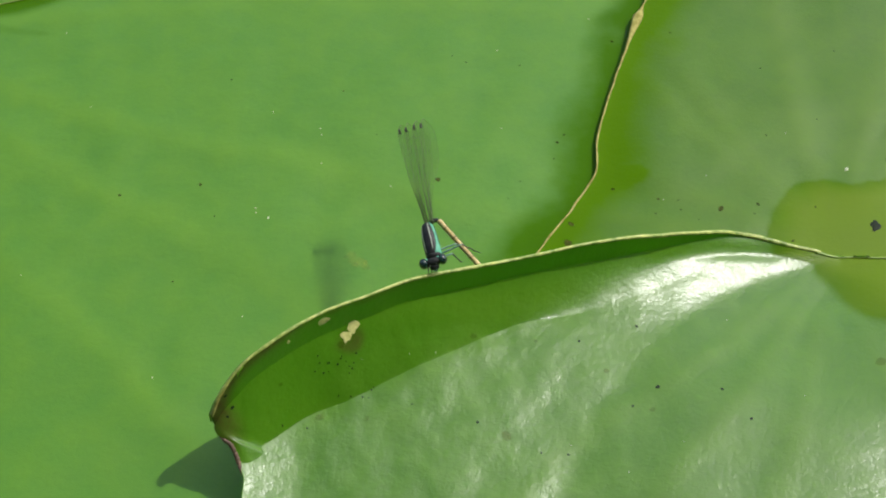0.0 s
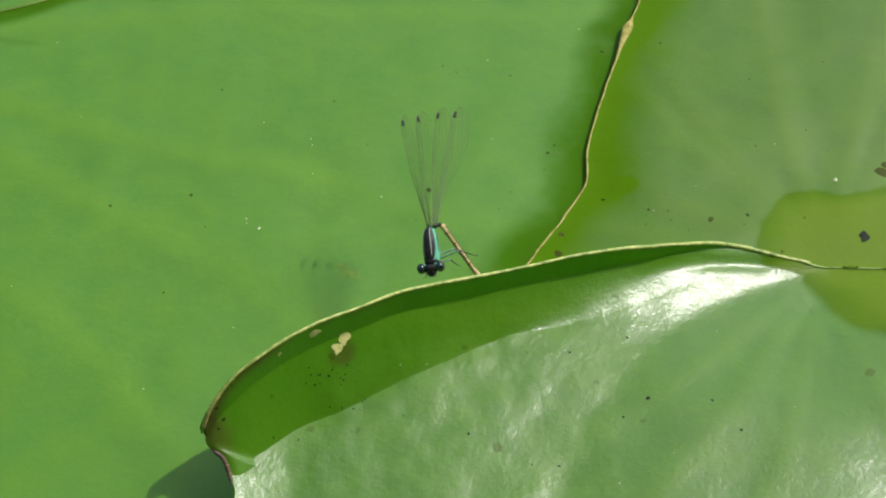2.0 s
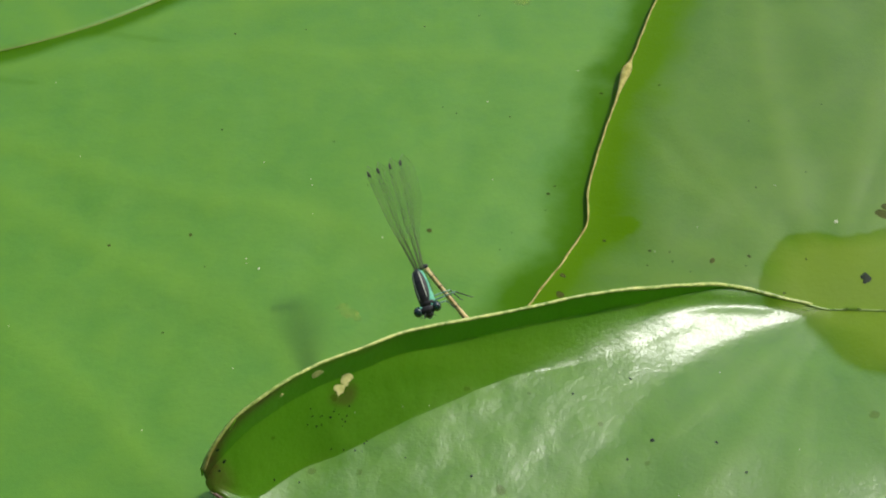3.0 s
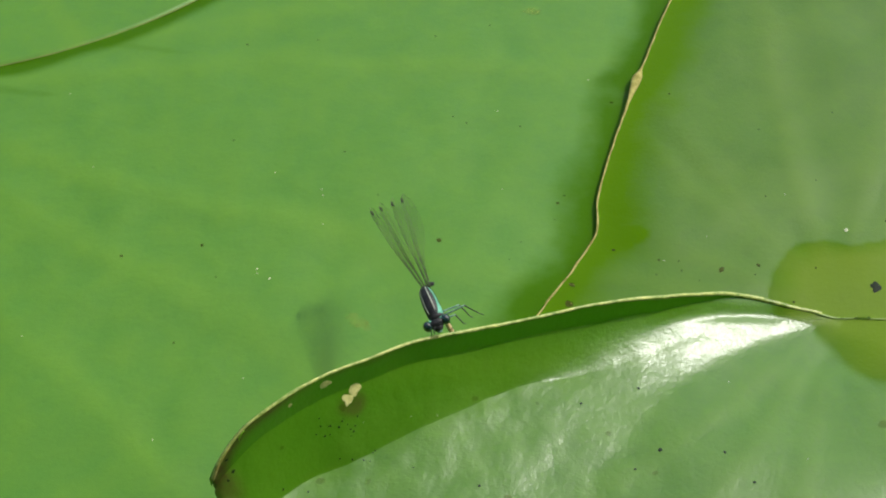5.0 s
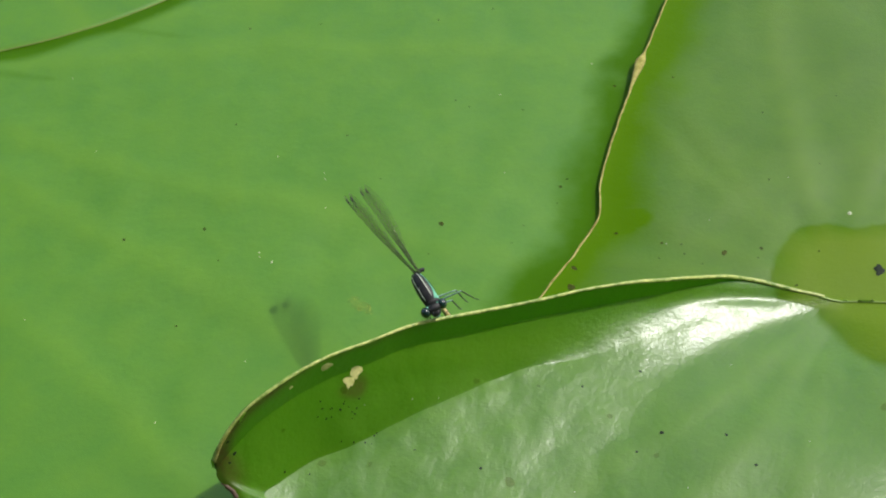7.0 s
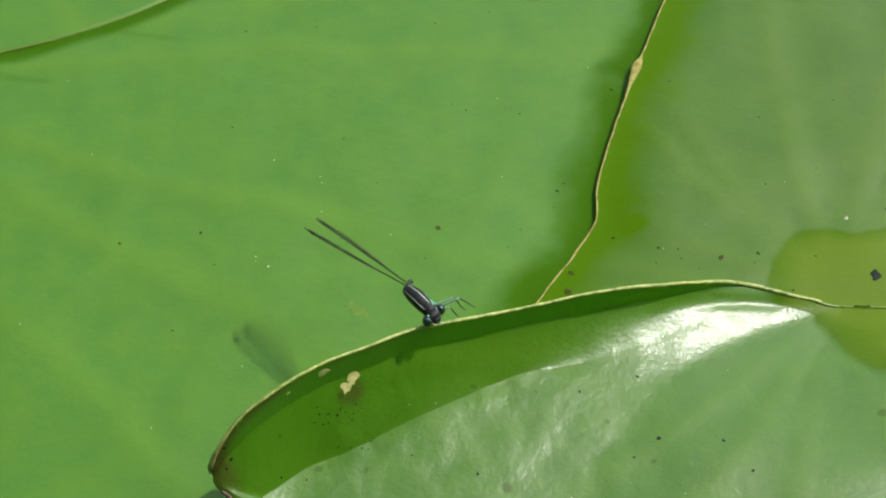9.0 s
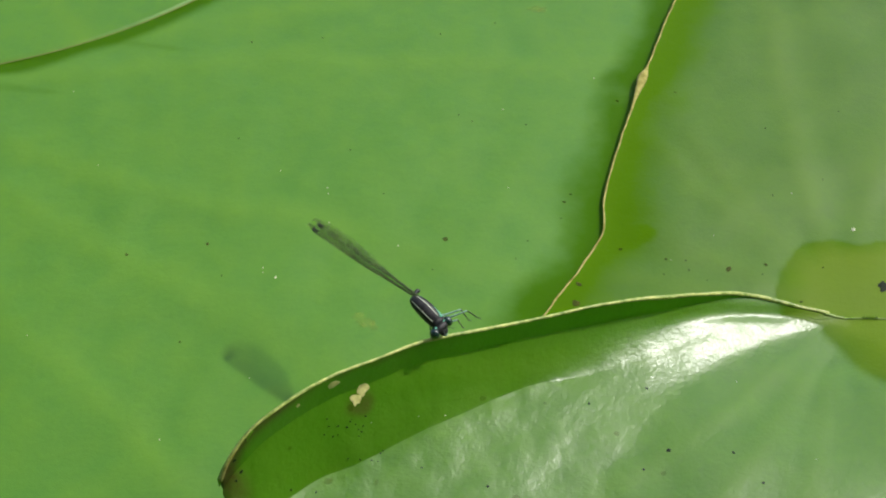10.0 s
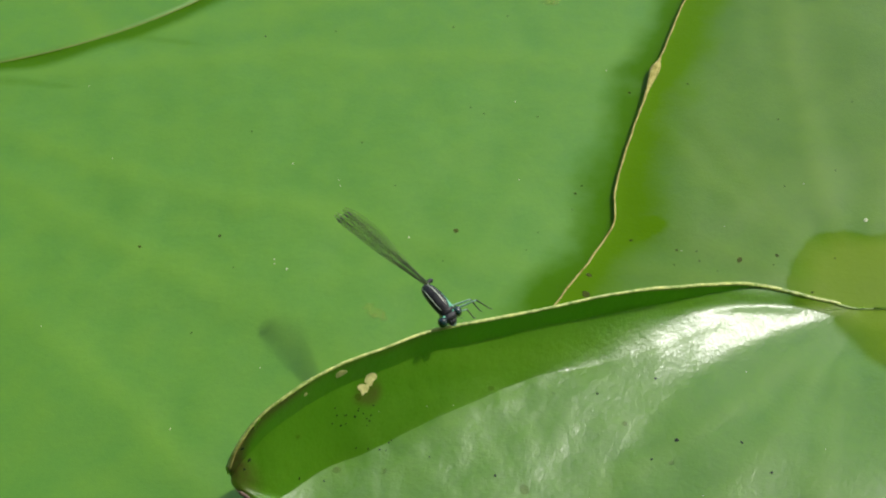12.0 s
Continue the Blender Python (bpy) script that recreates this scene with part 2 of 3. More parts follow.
    so = ob.modifiers.new("thickness", "SOLIDIFY")
    me.materials.append(UNDERSIDE)
    so.thickness, so.offset, so.material_offset = thick * MM, -1, 1
    return tagged(ob, label)


LINES = {}


def line_distance(points, x, y):
    """Distance in plan to a line of points, and the height of the line there."""
    key = (len(points), points[0].x, points[0].y)
    if key not in LINES:
        p = np.array([tuple(q) for q in points])
        d = p[1:] - p[:-1]
        LINES[key] = p[:-1], d, np.maximum(d[:, 0] ** 2 + d[:, 1] ** 2, 1e-9)
    p, d, l2 = LINES[key]
    t = np.clip(((x - p[:, 0]) * d[:, 0] + (y - p[:, 1]) * d[:, 1]) / l2, 0, 1)
    away = (x - p[:, 0] - t * d[:, 0]) ** 2 + (y - p[:, 1] - t * d[:, 1]) ** 2
    k = int(away.argmin())
    return math.sqrt(away[k]), float(p[k, 2] + t[k] * d[k, 2])


def empty(name, label, category, group="", at=(0, 0, 0)):
    ob = new(name)
    ob.location = at
    ob.empty_display_size = 0.01
    return tagged(ob, label, category, group)


# ---- pond water: one sheet to the horizon ----
def pond():
    bm = bmesh.new()
    size, n = 300000.0, 40
    ticks = [math.copysign(abs(2 * k / n - 1) ** 5 * size, 2 * k / n - 1) for k in range(n + 1)]
    vs = [[bm.verts.new((x, y, -0.68)) for x in ticks] for y in ticks]
    for j in range(n):
        for i in range(n):
            bm.faces.new((vs[j][i], vs[j][i + 1], vs[j + 1][i + 1], vs[j + 1][i]))
    ob = part("water", bm, WATER, None)
    tagged(ob, "still dark green pond water under the floating pads", "water", kind="structure")


def bank():
    """Unseen dark slope added at the camera's back; closes the place, darkens reflections."""
    bm = bmesh.new()
    cols = []
    for k in range(41):
        a = radians(-165 + 150 * k / 40)
        ring = []
        for i, (r, z) in enumerate(((250, -5), (265, 80), (300, 260), (360, 460), (440, 580), (540, 610))):
            r += 16 * wave(k * 3.0, i * 5.0, 9, 2.2)
            ring.append(bm.verts.new((r * math.cos(a), r * math.sin(a), z + 24 * wave(k, i * 4.0, 5, 7.7) * (i > 0))))
        cols.append(ring)
    for c0, c1 in zip(cols, cols[1:]):
        for i in range(len(c0) - 1):
            bm.faces.new((c0[i], c1[i], c1[i + 1], c0[i + 1]))
    ob = part("backdrop", bm, BACK_SCREEN, None)
    tagged(ob, "unseen dark slope added behind the viewer to darken reflections", "bank", kind="structure")


pond()
# added and unseen: only keeps low sky off the leaf's near faces
bank()

# ---- plan of the leaves ----
EDGE_UP = [(63, 86, 2.3), (54, 84, 2.3), (46.5, 78.5, 2.3), (40.6, 67.5, 2.3), (35.2, 53.4, 2.2), (32.4, 46.1, 2.2), (29.1, 36.4, 2.1), (26.1, 27.2, 2.0), (23.8, 18.5, 2.0), (23.3, 12.7, 2.0), (19.7, 5.9, 2.0), (16.1, 0.5, 2.0), (13.5, -3.6, 1.8), (10, -9, 1.6)]
RIM = [(-26.7, -36.5, 11.2), (-25.5, -35.4, 13.8), (-22.8, -33.0, 16.4), (-19.2, -30.2, 17.4), (-14.9, -27.0, 17.6), (-9.8, -23.9, 16.9), (-3.7, -20.4, 16.1), (1.1, -18.1, 14.9), (6.9, -15.8, 13.6), (12.7, -13.5, 12.6), (20.3, -10.6, 11.6), (28.3, -7.7, 9.5), (36.8, -4.5, 6.4), (42.9, -3.0, 4.0), (48.6, -3.7, 2.7), (52.5, -4.1, 1.9), (55, -4.6, 1.5), (58, -4.6, 1.3), (75, -5.0, 1.3), (110, -5.2, 1.3), (146, -5.4, 1.3)]
TIP_SIDE = [(-26.9, -36.4), (-27.0, -36.8), (-26.5, -37.4), (-25.1, -38.0), (-24.3, -39.2), (-23.8, -40.7), (-23.5, -42.3), (-24.0, -48.0), (-26.0, -62.0), (-34.0, -95.0)]
HEART = Vector((55.0, -5.0, 2.0))
PAD_R = 92.0
FAR_HEART = Vector((-107.0, 46.0, 0.0))
THIRD_HEART = Vector((-103.6, 134.9, 0))


def edge_lift(y):
    """How far the cleft's dry edge stands off the pad beneath it."""
    return 0.6 * smooth(8, 48, y)


edge_up = curve_points([(x - 0.05 * edge_lift(y), y - 1.12 * edge_lift(y), z) for x, y, z in EDGE_UP], 120)
third_edge = [THIRD_HEART + Vector((88 * math.cos(radians(a)), 88 * math.sin(radians(a)), 0)) for a in range(-110, 21)]
rim_line = curve_points(RIM, 420)
for i, p in enumerate(rim_line):
    p.y += (0.14 * noise.noise((i * 0.07, 3.3, 0)) + 0.03 * noise.noise((i * 0.2, 1.1, 0))) * smooth(0, 20, i) * smooth(54, 48, p.x)
    p.z += 0.10 * noise.noise((i * 0.09, 8.3, 0)) * smooth(54, 48, p.x)


def ribs(x, y, centre, count, width, seed):
    """Radial veins round a leaf's heart: 1 on a vein, 0 between."""
    a, r = math.atan2(y - centre.y, x - centre.x), math.hypot(x - centre.x, y - centre.y)
    a += 0.05 * wave(x, y, 30, seed)
    best = 0.0
    k0 = round(a / (2 * math.pi) * count)
    for k in (k0 - 1, k0, k0 + 1):
        c = (k + 0.28 * math.sin(k * 2.3 + seed)) * 2 * math.pi / count
        best = max(best, math.exp(-((a - c) * r / width) ** 2))
    return best * smooth(3, 14, r)


# ---- the wide flat pad ----
def flat_height(x, y):
    calm = max(smooth(5, 18, x), smooth(38, 50, y - 0.55 * (x + 74)) if x < 0 else 0.0)
    return (0.30 - 0.22 * calm) * wave(x, y, 16, 3) + (0.16 - 0.1 * calm) * wave(x, y, 6, 5) + 0.12 * ribs(x, y, FAR_HEART, 22, 3.0, 1.3)


def flat_pad():
    pad = empty("lily_pad", "broad flat green lily pad floating on the pond, faintly veined", "lily pad", "lily pads")
    grid = []
    for i in range(0, 231):
        r = 4 + 156 * i / 230
        row = []
        for j in range(0, 461):
            a = radians(-172 + 344 * j / 460)
            rr = r * (1 + 0.02 * math.sin(3 * a + 1) + 0.006 * math.sin(17 * a))
            x, y = FAR_HEART.x + rr * math.cos(a), FAR_HEART.y + rr * math.sin(a)
            row.append((x, y, flat_height(x, y)))
        grid.append(row)

    # wet film, plus shade of the raised dry edge painted into the colour
    def wet_shade(x, y, z):
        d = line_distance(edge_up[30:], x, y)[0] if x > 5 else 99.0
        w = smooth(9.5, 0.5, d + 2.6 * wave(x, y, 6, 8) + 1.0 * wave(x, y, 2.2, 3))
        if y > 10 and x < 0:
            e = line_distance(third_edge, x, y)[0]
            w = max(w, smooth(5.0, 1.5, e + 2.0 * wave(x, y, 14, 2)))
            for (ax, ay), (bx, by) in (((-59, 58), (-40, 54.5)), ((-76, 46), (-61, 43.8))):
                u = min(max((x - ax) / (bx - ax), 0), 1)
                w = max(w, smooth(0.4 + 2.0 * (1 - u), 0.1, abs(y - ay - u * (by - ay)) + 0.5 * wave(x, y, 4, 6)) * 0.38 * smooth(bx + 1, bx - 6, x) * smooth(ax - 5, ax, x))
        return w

    blade("blade", grid, 0.7, LEAF_FAR, pad, wet_shade, lambda x, y, z: 0.30 * ribs(x, y, FAR_HEART, 22, 2.4, 1.3))
    return pad


def third_pad():
    pad = empty("lily_pad", "green lily pad whose pale edge overlaps its neighbour", "lily pad", "lily pads")
    grid = []
    for i in range(61):
        r = 2 + 86 * (i / 60) ** 0.8
        row = []
        for j in range(241):
            a = radians(105 + 346 * j / 240)
            x, y = THIRD_HEART.x + r * math.cos(a), THIRD_HEART.y + r * math.sin(a)
            row.append((x, y, 0.16 + 0.04 * math.exp((r - 88) / 2.0) + 0.12 * wave(x, y, 12, 6) * smooth(88, 82, r)))
        grid.append(row)
    blade("blade", grid, 0.12, LEAF_FAR, pad, lambda x, y, z: 0.0, lambda x, y, z: 0.5 * ribs(x, y, THIRD_HEART, 24, 2.0, 2.2))
    ring = [THIRD_HEART + Vector((88 * math.cos(radians(105 + 3.46 * k)), 88 * math.sin(radians(105 + 3.46 * k)), 0.15)) for k in range(101)]
    part("margin", tube(ring, [0.34 + 0.14 * wave(k, 0, 4) for k in range(101)], 8, 0.12), DULL_MARGIN, pad, "pale greenish leaf margin")
    return pad


# ---- the folded pad ----
def crease(x, y):
    """How far a place lies on the raised side of the crease that runs out from the heart."""
    dx, dy = x - HEART.x, y - HEART.y
    r = math.hypot(dx, dy)
    a = math.degrees(math.atan2(dy, dx)) % 360
    return r * radians(192.5 + 0.56 * min(r, 90) - a) if r > 1 else 0.0


def lobe_floor(x, y):
    d = crease(x, y)
    r = math.hypot(x - HEART.x, y - HEART.y)
    k = 0.36 - 0.29 * smooth(7, 37, r)
    z = 1.3 + 2.2 * smooth(4, 36, r) * (1 - 0.75 * smooth(40, 72, r)) + k * (math.sqrt(d * d + 0.6) + d) / 2 * smooth(-25, 15, x)
    z += 2.5 * smooth(-13, -28, x) ** 1.4 * smooth(-95, -38, y)
    z += 2.8 * smooth(20, -24, x) + (1.4 + 1.8 * smooth(48, 22, r)) * math.tanh((math.sqrt(d * d + 0.6) - d) / 75)
    z += 0.08 * min(y + 30, 1.0) * smooth(10, -10, x) * smooth(-70, -45, y)
    side = 0.35 + 0.65 * smooth(-4, 2, d) + 0.5 * smooth(28, 8, x) * smooth(-4, 2, d)
    z += 0.24 * wave(x, y, 9, 1.5) + side * (0.085 * wave(x, y, 3.5, 4.5) + 0.03 * wave(x, y, 1.7, 6.5))
    z += 0.07 * ribs(x, y, HEART, 20, 1.8, 0.4)
    z -= 0.42 * math.exp(-((d - 0.34 * r) / 1.1) ** 2) * smooth(4, 9, r) * smooth(31, 20, r)
    return z if x < 45 else 1.3 + (z - 1.3) * max(smooth(57, 47, x), smooth(-5, -18, y))


def heart_film(x, y, z):
    """The film of water that lies over the leaf's heart: 1 inside, falling across its rim."""
    up = y > -4.5
    a = math.atan2(y + 4.5, x - 66.0)
    if up:
        r = (abs((x - 66.0) / 20.0) ** 3 + abs((y + 4.5) / 14.6) ** 3) ** (1 / 3)
    else:
        r = math.hypot((x - 66.0) / (20.0 - 6.0 * smooth(-4.5, -6.0, y)), (y + 4.5) / 14.5)
    r += (0.035 * math.sin(7 * a + 1.0) + 0.07 * wave(x, y, 4.5, 9) + 0.03 * wave(x, y, 1.6, 4)) * (1.0 if up else 0.6)
    return 0.5 + (1.0 - r) * (2.2 - 1.3 * smooth(-4.5, -9.0, y))


def lower_lobe(pad):
    grid = []
    rows = 190
    tip = curve_points([(x, y, 0) for x, y in TIP_SIDE], 300)
    tip_y, tip_x = [-q.y for q in tip], [q.x for q in tip]
    for k in range(rows + 1):
        grid.append([])
    for p in rim_line:
        span = max(p.y - HEART.y + math.sqrt(max(PAD_R ** 2 - (p.x - HEART.x) ** 2, 0)) + 1.2 * math.sin(p.x * 0.35), 0.6)
        height = max(p.z - lobe_floor(p.x, p.y - 6), 0.05)
        fold = min(1.0 + 0.395 * height, 0.5 * span)
        rise = max(p.z - lobe_floor(p.x, p.y), 0.05)
        low_side = smooth(9, 26, p.x)
        lip_deep = min((4.1 + 0.25 * wave(p.x, 2, 9)) * smooth(46, 36, p.x), (0.42 + 0.16 * low_side) * rise)
        over = 0.03 * lip_deep * smooth(-27, -22, p.x)
        fold = fold * (1 + 0.08 * wave(p.x, 8, 6)) * (1 - 0.24 * math.exp(-((p.x + 16.5) / 5.0) ** 2)) + 2.0 * low_side
        for k in range(rows + 1):
            a = k / 70.0
            if k <= 22:
                q, lift = -over * k / 22, 1 - lip_deep / rise * k / 22
            elif a <= 1:
                v = (k - 22) / 48
                q, lift = -over + (fold + over) * v ** 1.04, (1 - lip_deep / rise) * (1 - v) ** (1.10 + 0.90 * low_side)
            else:
                q, lift = fold + (span - fold) * ((k - 70) / (rows - 70)) ** 1.35, 0.0
            y = p.y - q
            x = p.x
            near = smooth(14, 0, x + 26.9)
            if near > 0:
                x += (float(np.interp(-min(y, -36.4), tip_y, tip_x)) + 26.9) * near
            base = lobe_floor(x, y)
            z = base + (p.z - lobe_floor(p.x, p.y)) * lift if a <= 1 else base
            grid[k].append((x, y, z))

    def wet_shade(x, y, z):
        return 0.0

    lip = np.array([tuple(q) for q in rim_line if q.x < 6])

    def stain(x, y, z):
        if x > 4:
            return 0.0
        d = float(np.sqrt(((lip - (x, y, z)) ** 2).sum(1)).min())
        s = 0.75 * smooth(2.6, 0.2, d) * smooth(-14, -23, x) + 0.55 * smooth(1.3, 0.1, d + 0.5 * wave(x, y, 3, 2)) * smooth(2, -8, x)
        e = math.dist((x, y, z), (-11.2, -25.3, 10.8)) + 0.5 * wave(x, z, 1.5, 7)
        tip = math.hypot(x + 25.5, y + 36.6)
        return min(1.0, s + 0.85 * smooth(2.4, 0.8, e) + 0.8 * smooth(3.0, 0.5, tip))

    return blade("lower_lobe", grid, 0.45, LEAF_NEAR, pad, wet_shade, lambda x, y, z: 0.28 * ribs(x, y, HEART, 20, 1.6, 0.4), "glossy green lobe curled up along the cleft", heart_film, stain, (70, 13.0))


def upper_height(x, y):
    d, ez = line_distance(edge_up, x, y)
    z = 0.62 + edge_lift(y) * smooth(14, 0, d) + 1.0 * smooth(0, 12, d) + 0.15 * math.exp(-d / 1.0) + 0.5 * wave(x, y, 14, 7.5) * smooth(0, 8, d) + 0.10 * wave(x, y, 6, 2.5)
    z += 0.15 * ribs(x, y, HEART, 20, 2.6, 0.9) * smooth(0, 8, d)
    return 1.3 + (z - 1.3) * smooth(-4.5, 2.0, y) if x > 40 else z


def upper_lobe(pad):
    grid = []
    n = 150
    rim_x, rim_y = [q.x for q in rim_line], [q.y for q in rim_line]
    for i, p in enumerate(edge_up):
        v = i / 120
        row = []
        for j in range(n + 1):
            u = (j / n) ** 1.25
            end = HEART.x + math.sqrt(max(PAD_R ** 2 - (p.y - HEART.y) ** 2, 0)) + 1.0 * math.sin(p.y * 0.3)
            x = p.x + max(end - p.x, 0.5) * u
            low = -9 + (x - 10) * (4.0 / 42) if x < 52 else float(np.interp(x, rim_x, rim_y))
            low = low if x < 52 or x > 56 else -5.0 + (low + 5.0) * (x - 52) / 4
            y = max(p.y, low)
            row.append((x, y, upper_height(x, y)))
        grid.append(row)

    # wet film, with the margin's missing sheen painted in as darker green
    def wet_shade(x, y, z):
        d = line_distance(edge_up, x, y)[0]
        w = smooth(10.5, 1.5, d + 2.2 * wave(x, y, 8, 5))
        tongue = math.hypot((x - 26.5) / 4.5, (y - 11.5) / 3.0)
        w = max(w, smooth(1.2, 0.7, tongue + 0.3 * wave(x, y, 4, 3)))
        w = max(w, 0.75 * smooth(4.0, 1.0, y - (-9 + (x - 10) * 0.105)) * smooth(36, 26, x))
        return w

    return blade("upper_lobe", grid, 0.45, LEAF_UPPER, pad, wet_shade, lambda x, y, z: 0.22 * ribs(x, y, HEART, 20, 2.0, 0.9), "smooth green lobe with a dry edge, wet and painted darker along the margin", heart_film)


def folded_pad():
    pad = empty("lily_pad", "glossy green lily pad with one lobe of its cleft curled upright", "lily pad", "lily pads")
    low, up = lower_lobe(pad), upper_lobe(pad)
    keep = [p for p in rim_line if p.x < 53.5]
    lip = [p + Vector((-0.09, 0.17, 0.03 + 0.05 * wave(i * 0.5, 0, 3))) for i, p in enumerate(keep)]
    part("curled_margin", tube(lip, [0.25 + 0.06 * wave(i * 0.3, 2, 4) - 0.05 * smooth(150, 60, i) + 0.06 * smooth(34, 47, lip[i].x) for i in range(len(lip))], 8), MARGIN, pad, "pale yellow-green leaf margin")
    roll_rows = []
    for i, p in enumerate(keep):
        if p.x > -22.8:
            break
        ahead, back = keep[min(i + 2, len(keep) - 1)], keep[max(i - 2, 0)]
        way = Vector((ahead.x - back.x, ahead.y - back.y, 0)).normalized()
        away = Vector((-way.y, way.x, 0))
        tip_share = smooth(16, 2, i)
        out = (0.25 + 0.75 * tip_share) * smooth(-22.8, -24.8, p.x)
        deep = (2.4 + 0.4 * wave(i * 0.25, 6, 5)) * smooth(-22.8, -24.8, p.x) + 0.05
        roll_rows.append([tuple(p + away * out * math.sin(math.pi * min(0.5, 0.9 * k / 9)) + Vector((0, 0, 0.12 * math.sin(math.pi * k / 5) * (k < 5) - deep * (k / 9) ** 1.3))) for k in range(10)])
    blade("rolled_tip", roll_rows, 0.08, LEAF_NEAR, pad, lambda x, y, z: 0.0, lambda x, y, z: 0.0, "edge of the lobe tip rolled back outwards", None,
          lambda x, y, z: 0.55 * smooth(-17, -24, x))
    tip_lip = [p + Vector((-0.08, 0.0, -0.12)) for p in rim_line if p.x < -24.5]
    part("dry_tip", tube(tip_lip, [0.10 + 0.09 * smooth(len(tip_lip) - 1, 4, i) * (1 + 0.25 * wave(i, 1, 4)) for i in range(len(tip_lip))], 8), DRY_MARGIN, pad, "dry brown edge round the lobe tip")
    dry = [p + Vector((0.15 * wave(i, 0, 3), 0, 0.80 + edge_lift(p.y) - p.z)) for i, p in enumerate(edge_up)]
    widths = [0.15 + 0.05 * wave(i, 5, 2.5) + 0.68 * math.exp(-((p.y - 47.2) / (1.3 if p.y > 47.2 else 4.6)) ** 2) for i, p in enumerate(edge_up)]
    part("dry_margin", tube(dry, widths, 8, 0.45), DRY_MARGIN, pad, "dry brown leaf margin")
    side = [low.data.vertices[k * len(rim_line)].co / MM for k in range(191)]
    torn = [q + Vector((-0.05, 0, -0.12)) for q in curve_points([tuple(q) for q in side if -41.2 < q.y < -37.4][::4], 60)]
    part("torn_edge", tube(torn, [0.05 + (0.25 + 0.22 * wave(i, 3, 3.0)) * smooth(0, 12, i) * smooth(61, 44, i) for i in range(len(torn))], 8), TORN, pad, "torn dark brown edge of the lobe tip")
    seam = [p + Vector((0, 0, 0.04 + 0.08 * smooth(52, 60, p.x))) for p in rim_line if 52.0 < p.x < 106]
    part("heart_vein", tube(seam, [0.26 - 0.10 * smooth(0, 12, k) for k in range(len(seam))], 8, 0.5), NAVEL_VEIN, pad, "pale vein at the leaf's heart")
    return pad, low, up


flat = flat_pad()
third = third_pad()
folded, low_lobe, up_lobe = folded_pad()


# ---- spots, bleached patches and debris on the leaves: x, y, z and width in mm ----
# marks begin
FLAT_DARK = [(-35.5, 10.5, -0.0, 0.65), (-0.3, 11.5, 0.0, 0.93), (-15.3, 30.5, 0.1, 0.38), (-33.3, 33.2, 0.0, 0.39), (4.2, 37.4, -0.0, 0.39), (12.9, 36.6, -0.0, 0.39), (2.0, 38.8, 0.1, 0.32), (-9.7, 20.8, 0.2, 0.3), (17.9, 19.2, -0.0, 0.59), (19.0, 20.8, 0.0, 0.45), (11.9, 11.1, 0.0, 0.29), (-47.1, 8.3, 0.1, 0.52), (28.3, 42.4, -0.0, 0.57), (-37.2, -7.5, -0.3, 0.41), (-32.7, 4.2, 0.1, 0.35), (-2.2, 5.5, 0.0, 0.28), (17.2, 15.8, -0.0, 0.29), (10.0, 7.6, 0.1, 0.28), (-33.6, 57.6, -0.1, 0.51), (-21.4, 58.6, 0.1, 0.42), (8.7, 63.0, -0.1, 0.43), (-0.9, 59.8, 0.0, 0.42)]
# the last two spots draw a dark clump of debris, no blemish
UP_DARK = [(18.8, 2.1, 0.7, 0.98), (25.4, 8.8, 0.8, 0.57), (40.4, 4.1, 1.8, 1.13), (45.9, 5.0, 1.8, 0.69), (31.7, 6.3, 1.4, 0.5), (34.5, 5.9, 1.6, 0.38), (34.7, 4.1, 1.6, 0.37), (31.0, 3.4, 1.5, 0.37), (45.1, 3.1, 1.9, 0.32), (37.0, 2.1, 1.7, 0.25), (49.4, 18.9, 1.8, 0.4), (37.8, 43.0, 1.0, 0.43), (49.8, -1.7, 1.5, 0.56), (54.2, 4.6, 1.6, 0.38), (18.1, -1.4, 0.8, 1.33), (63.7, 38.3, 1.5, 0.37), (51.0, 34.0, 1.7, 0.36), (57.8, 22.4, 1.7, 0.35), (67.6, 13.7, 1.7, 2.4), (68.6, 15.2, 1.7, 1.7)]
HEART_BLACK = [(62.0, 1.0, 1.6, 2.05)]
LOW_BROWN = [(8.1, -34.8, 3.8, 1.44), (4.3, -21.0, 5.5, 1.0), (26.5, -31.0, 3.7, 0.79), (21.2, -25.2, 3.8, 0.81), (12.3, -21.1, 4.6, 0.56), (-14.9, -32.7, 4.7, 1.08), (-9.0, -32.7, 4.5, 0.72), (-12.2, -26.3, 11.1, 1.07), (-19.2, -31.6, 10.4, 0.59), (56.4, -24.2, 4.3, 1.69)]
LOW_BLACK = [(4.6, -33.1, 4.2, 0.42), (25.8, -18.2, 3.7, 0.45), (27.5, -27.7, 3.8, 0.66), (24.1, -30.4, 3.6, 0.36), (35.5, -28.3, 4.2, 0.51), (-25.1, -35.0, 13.1, 0.54), (-24.6, -35.0, 10.6, 0.55), (-19.2, -34.5, 5.7, 0.35), (-25.2, -35.8, 9.9, 0.34), (-3.5, -30.7, 4.6, 0.28), (18.0, -20.9, 4.2, 0.37), (12.3, -37.0, 3.4, 0.28), (15.6, -37.1, 3.2, 0.35), (38.4, -32.8, 4.5, 0.43), (-16.3, -34.2, 4.7, 0.28)]
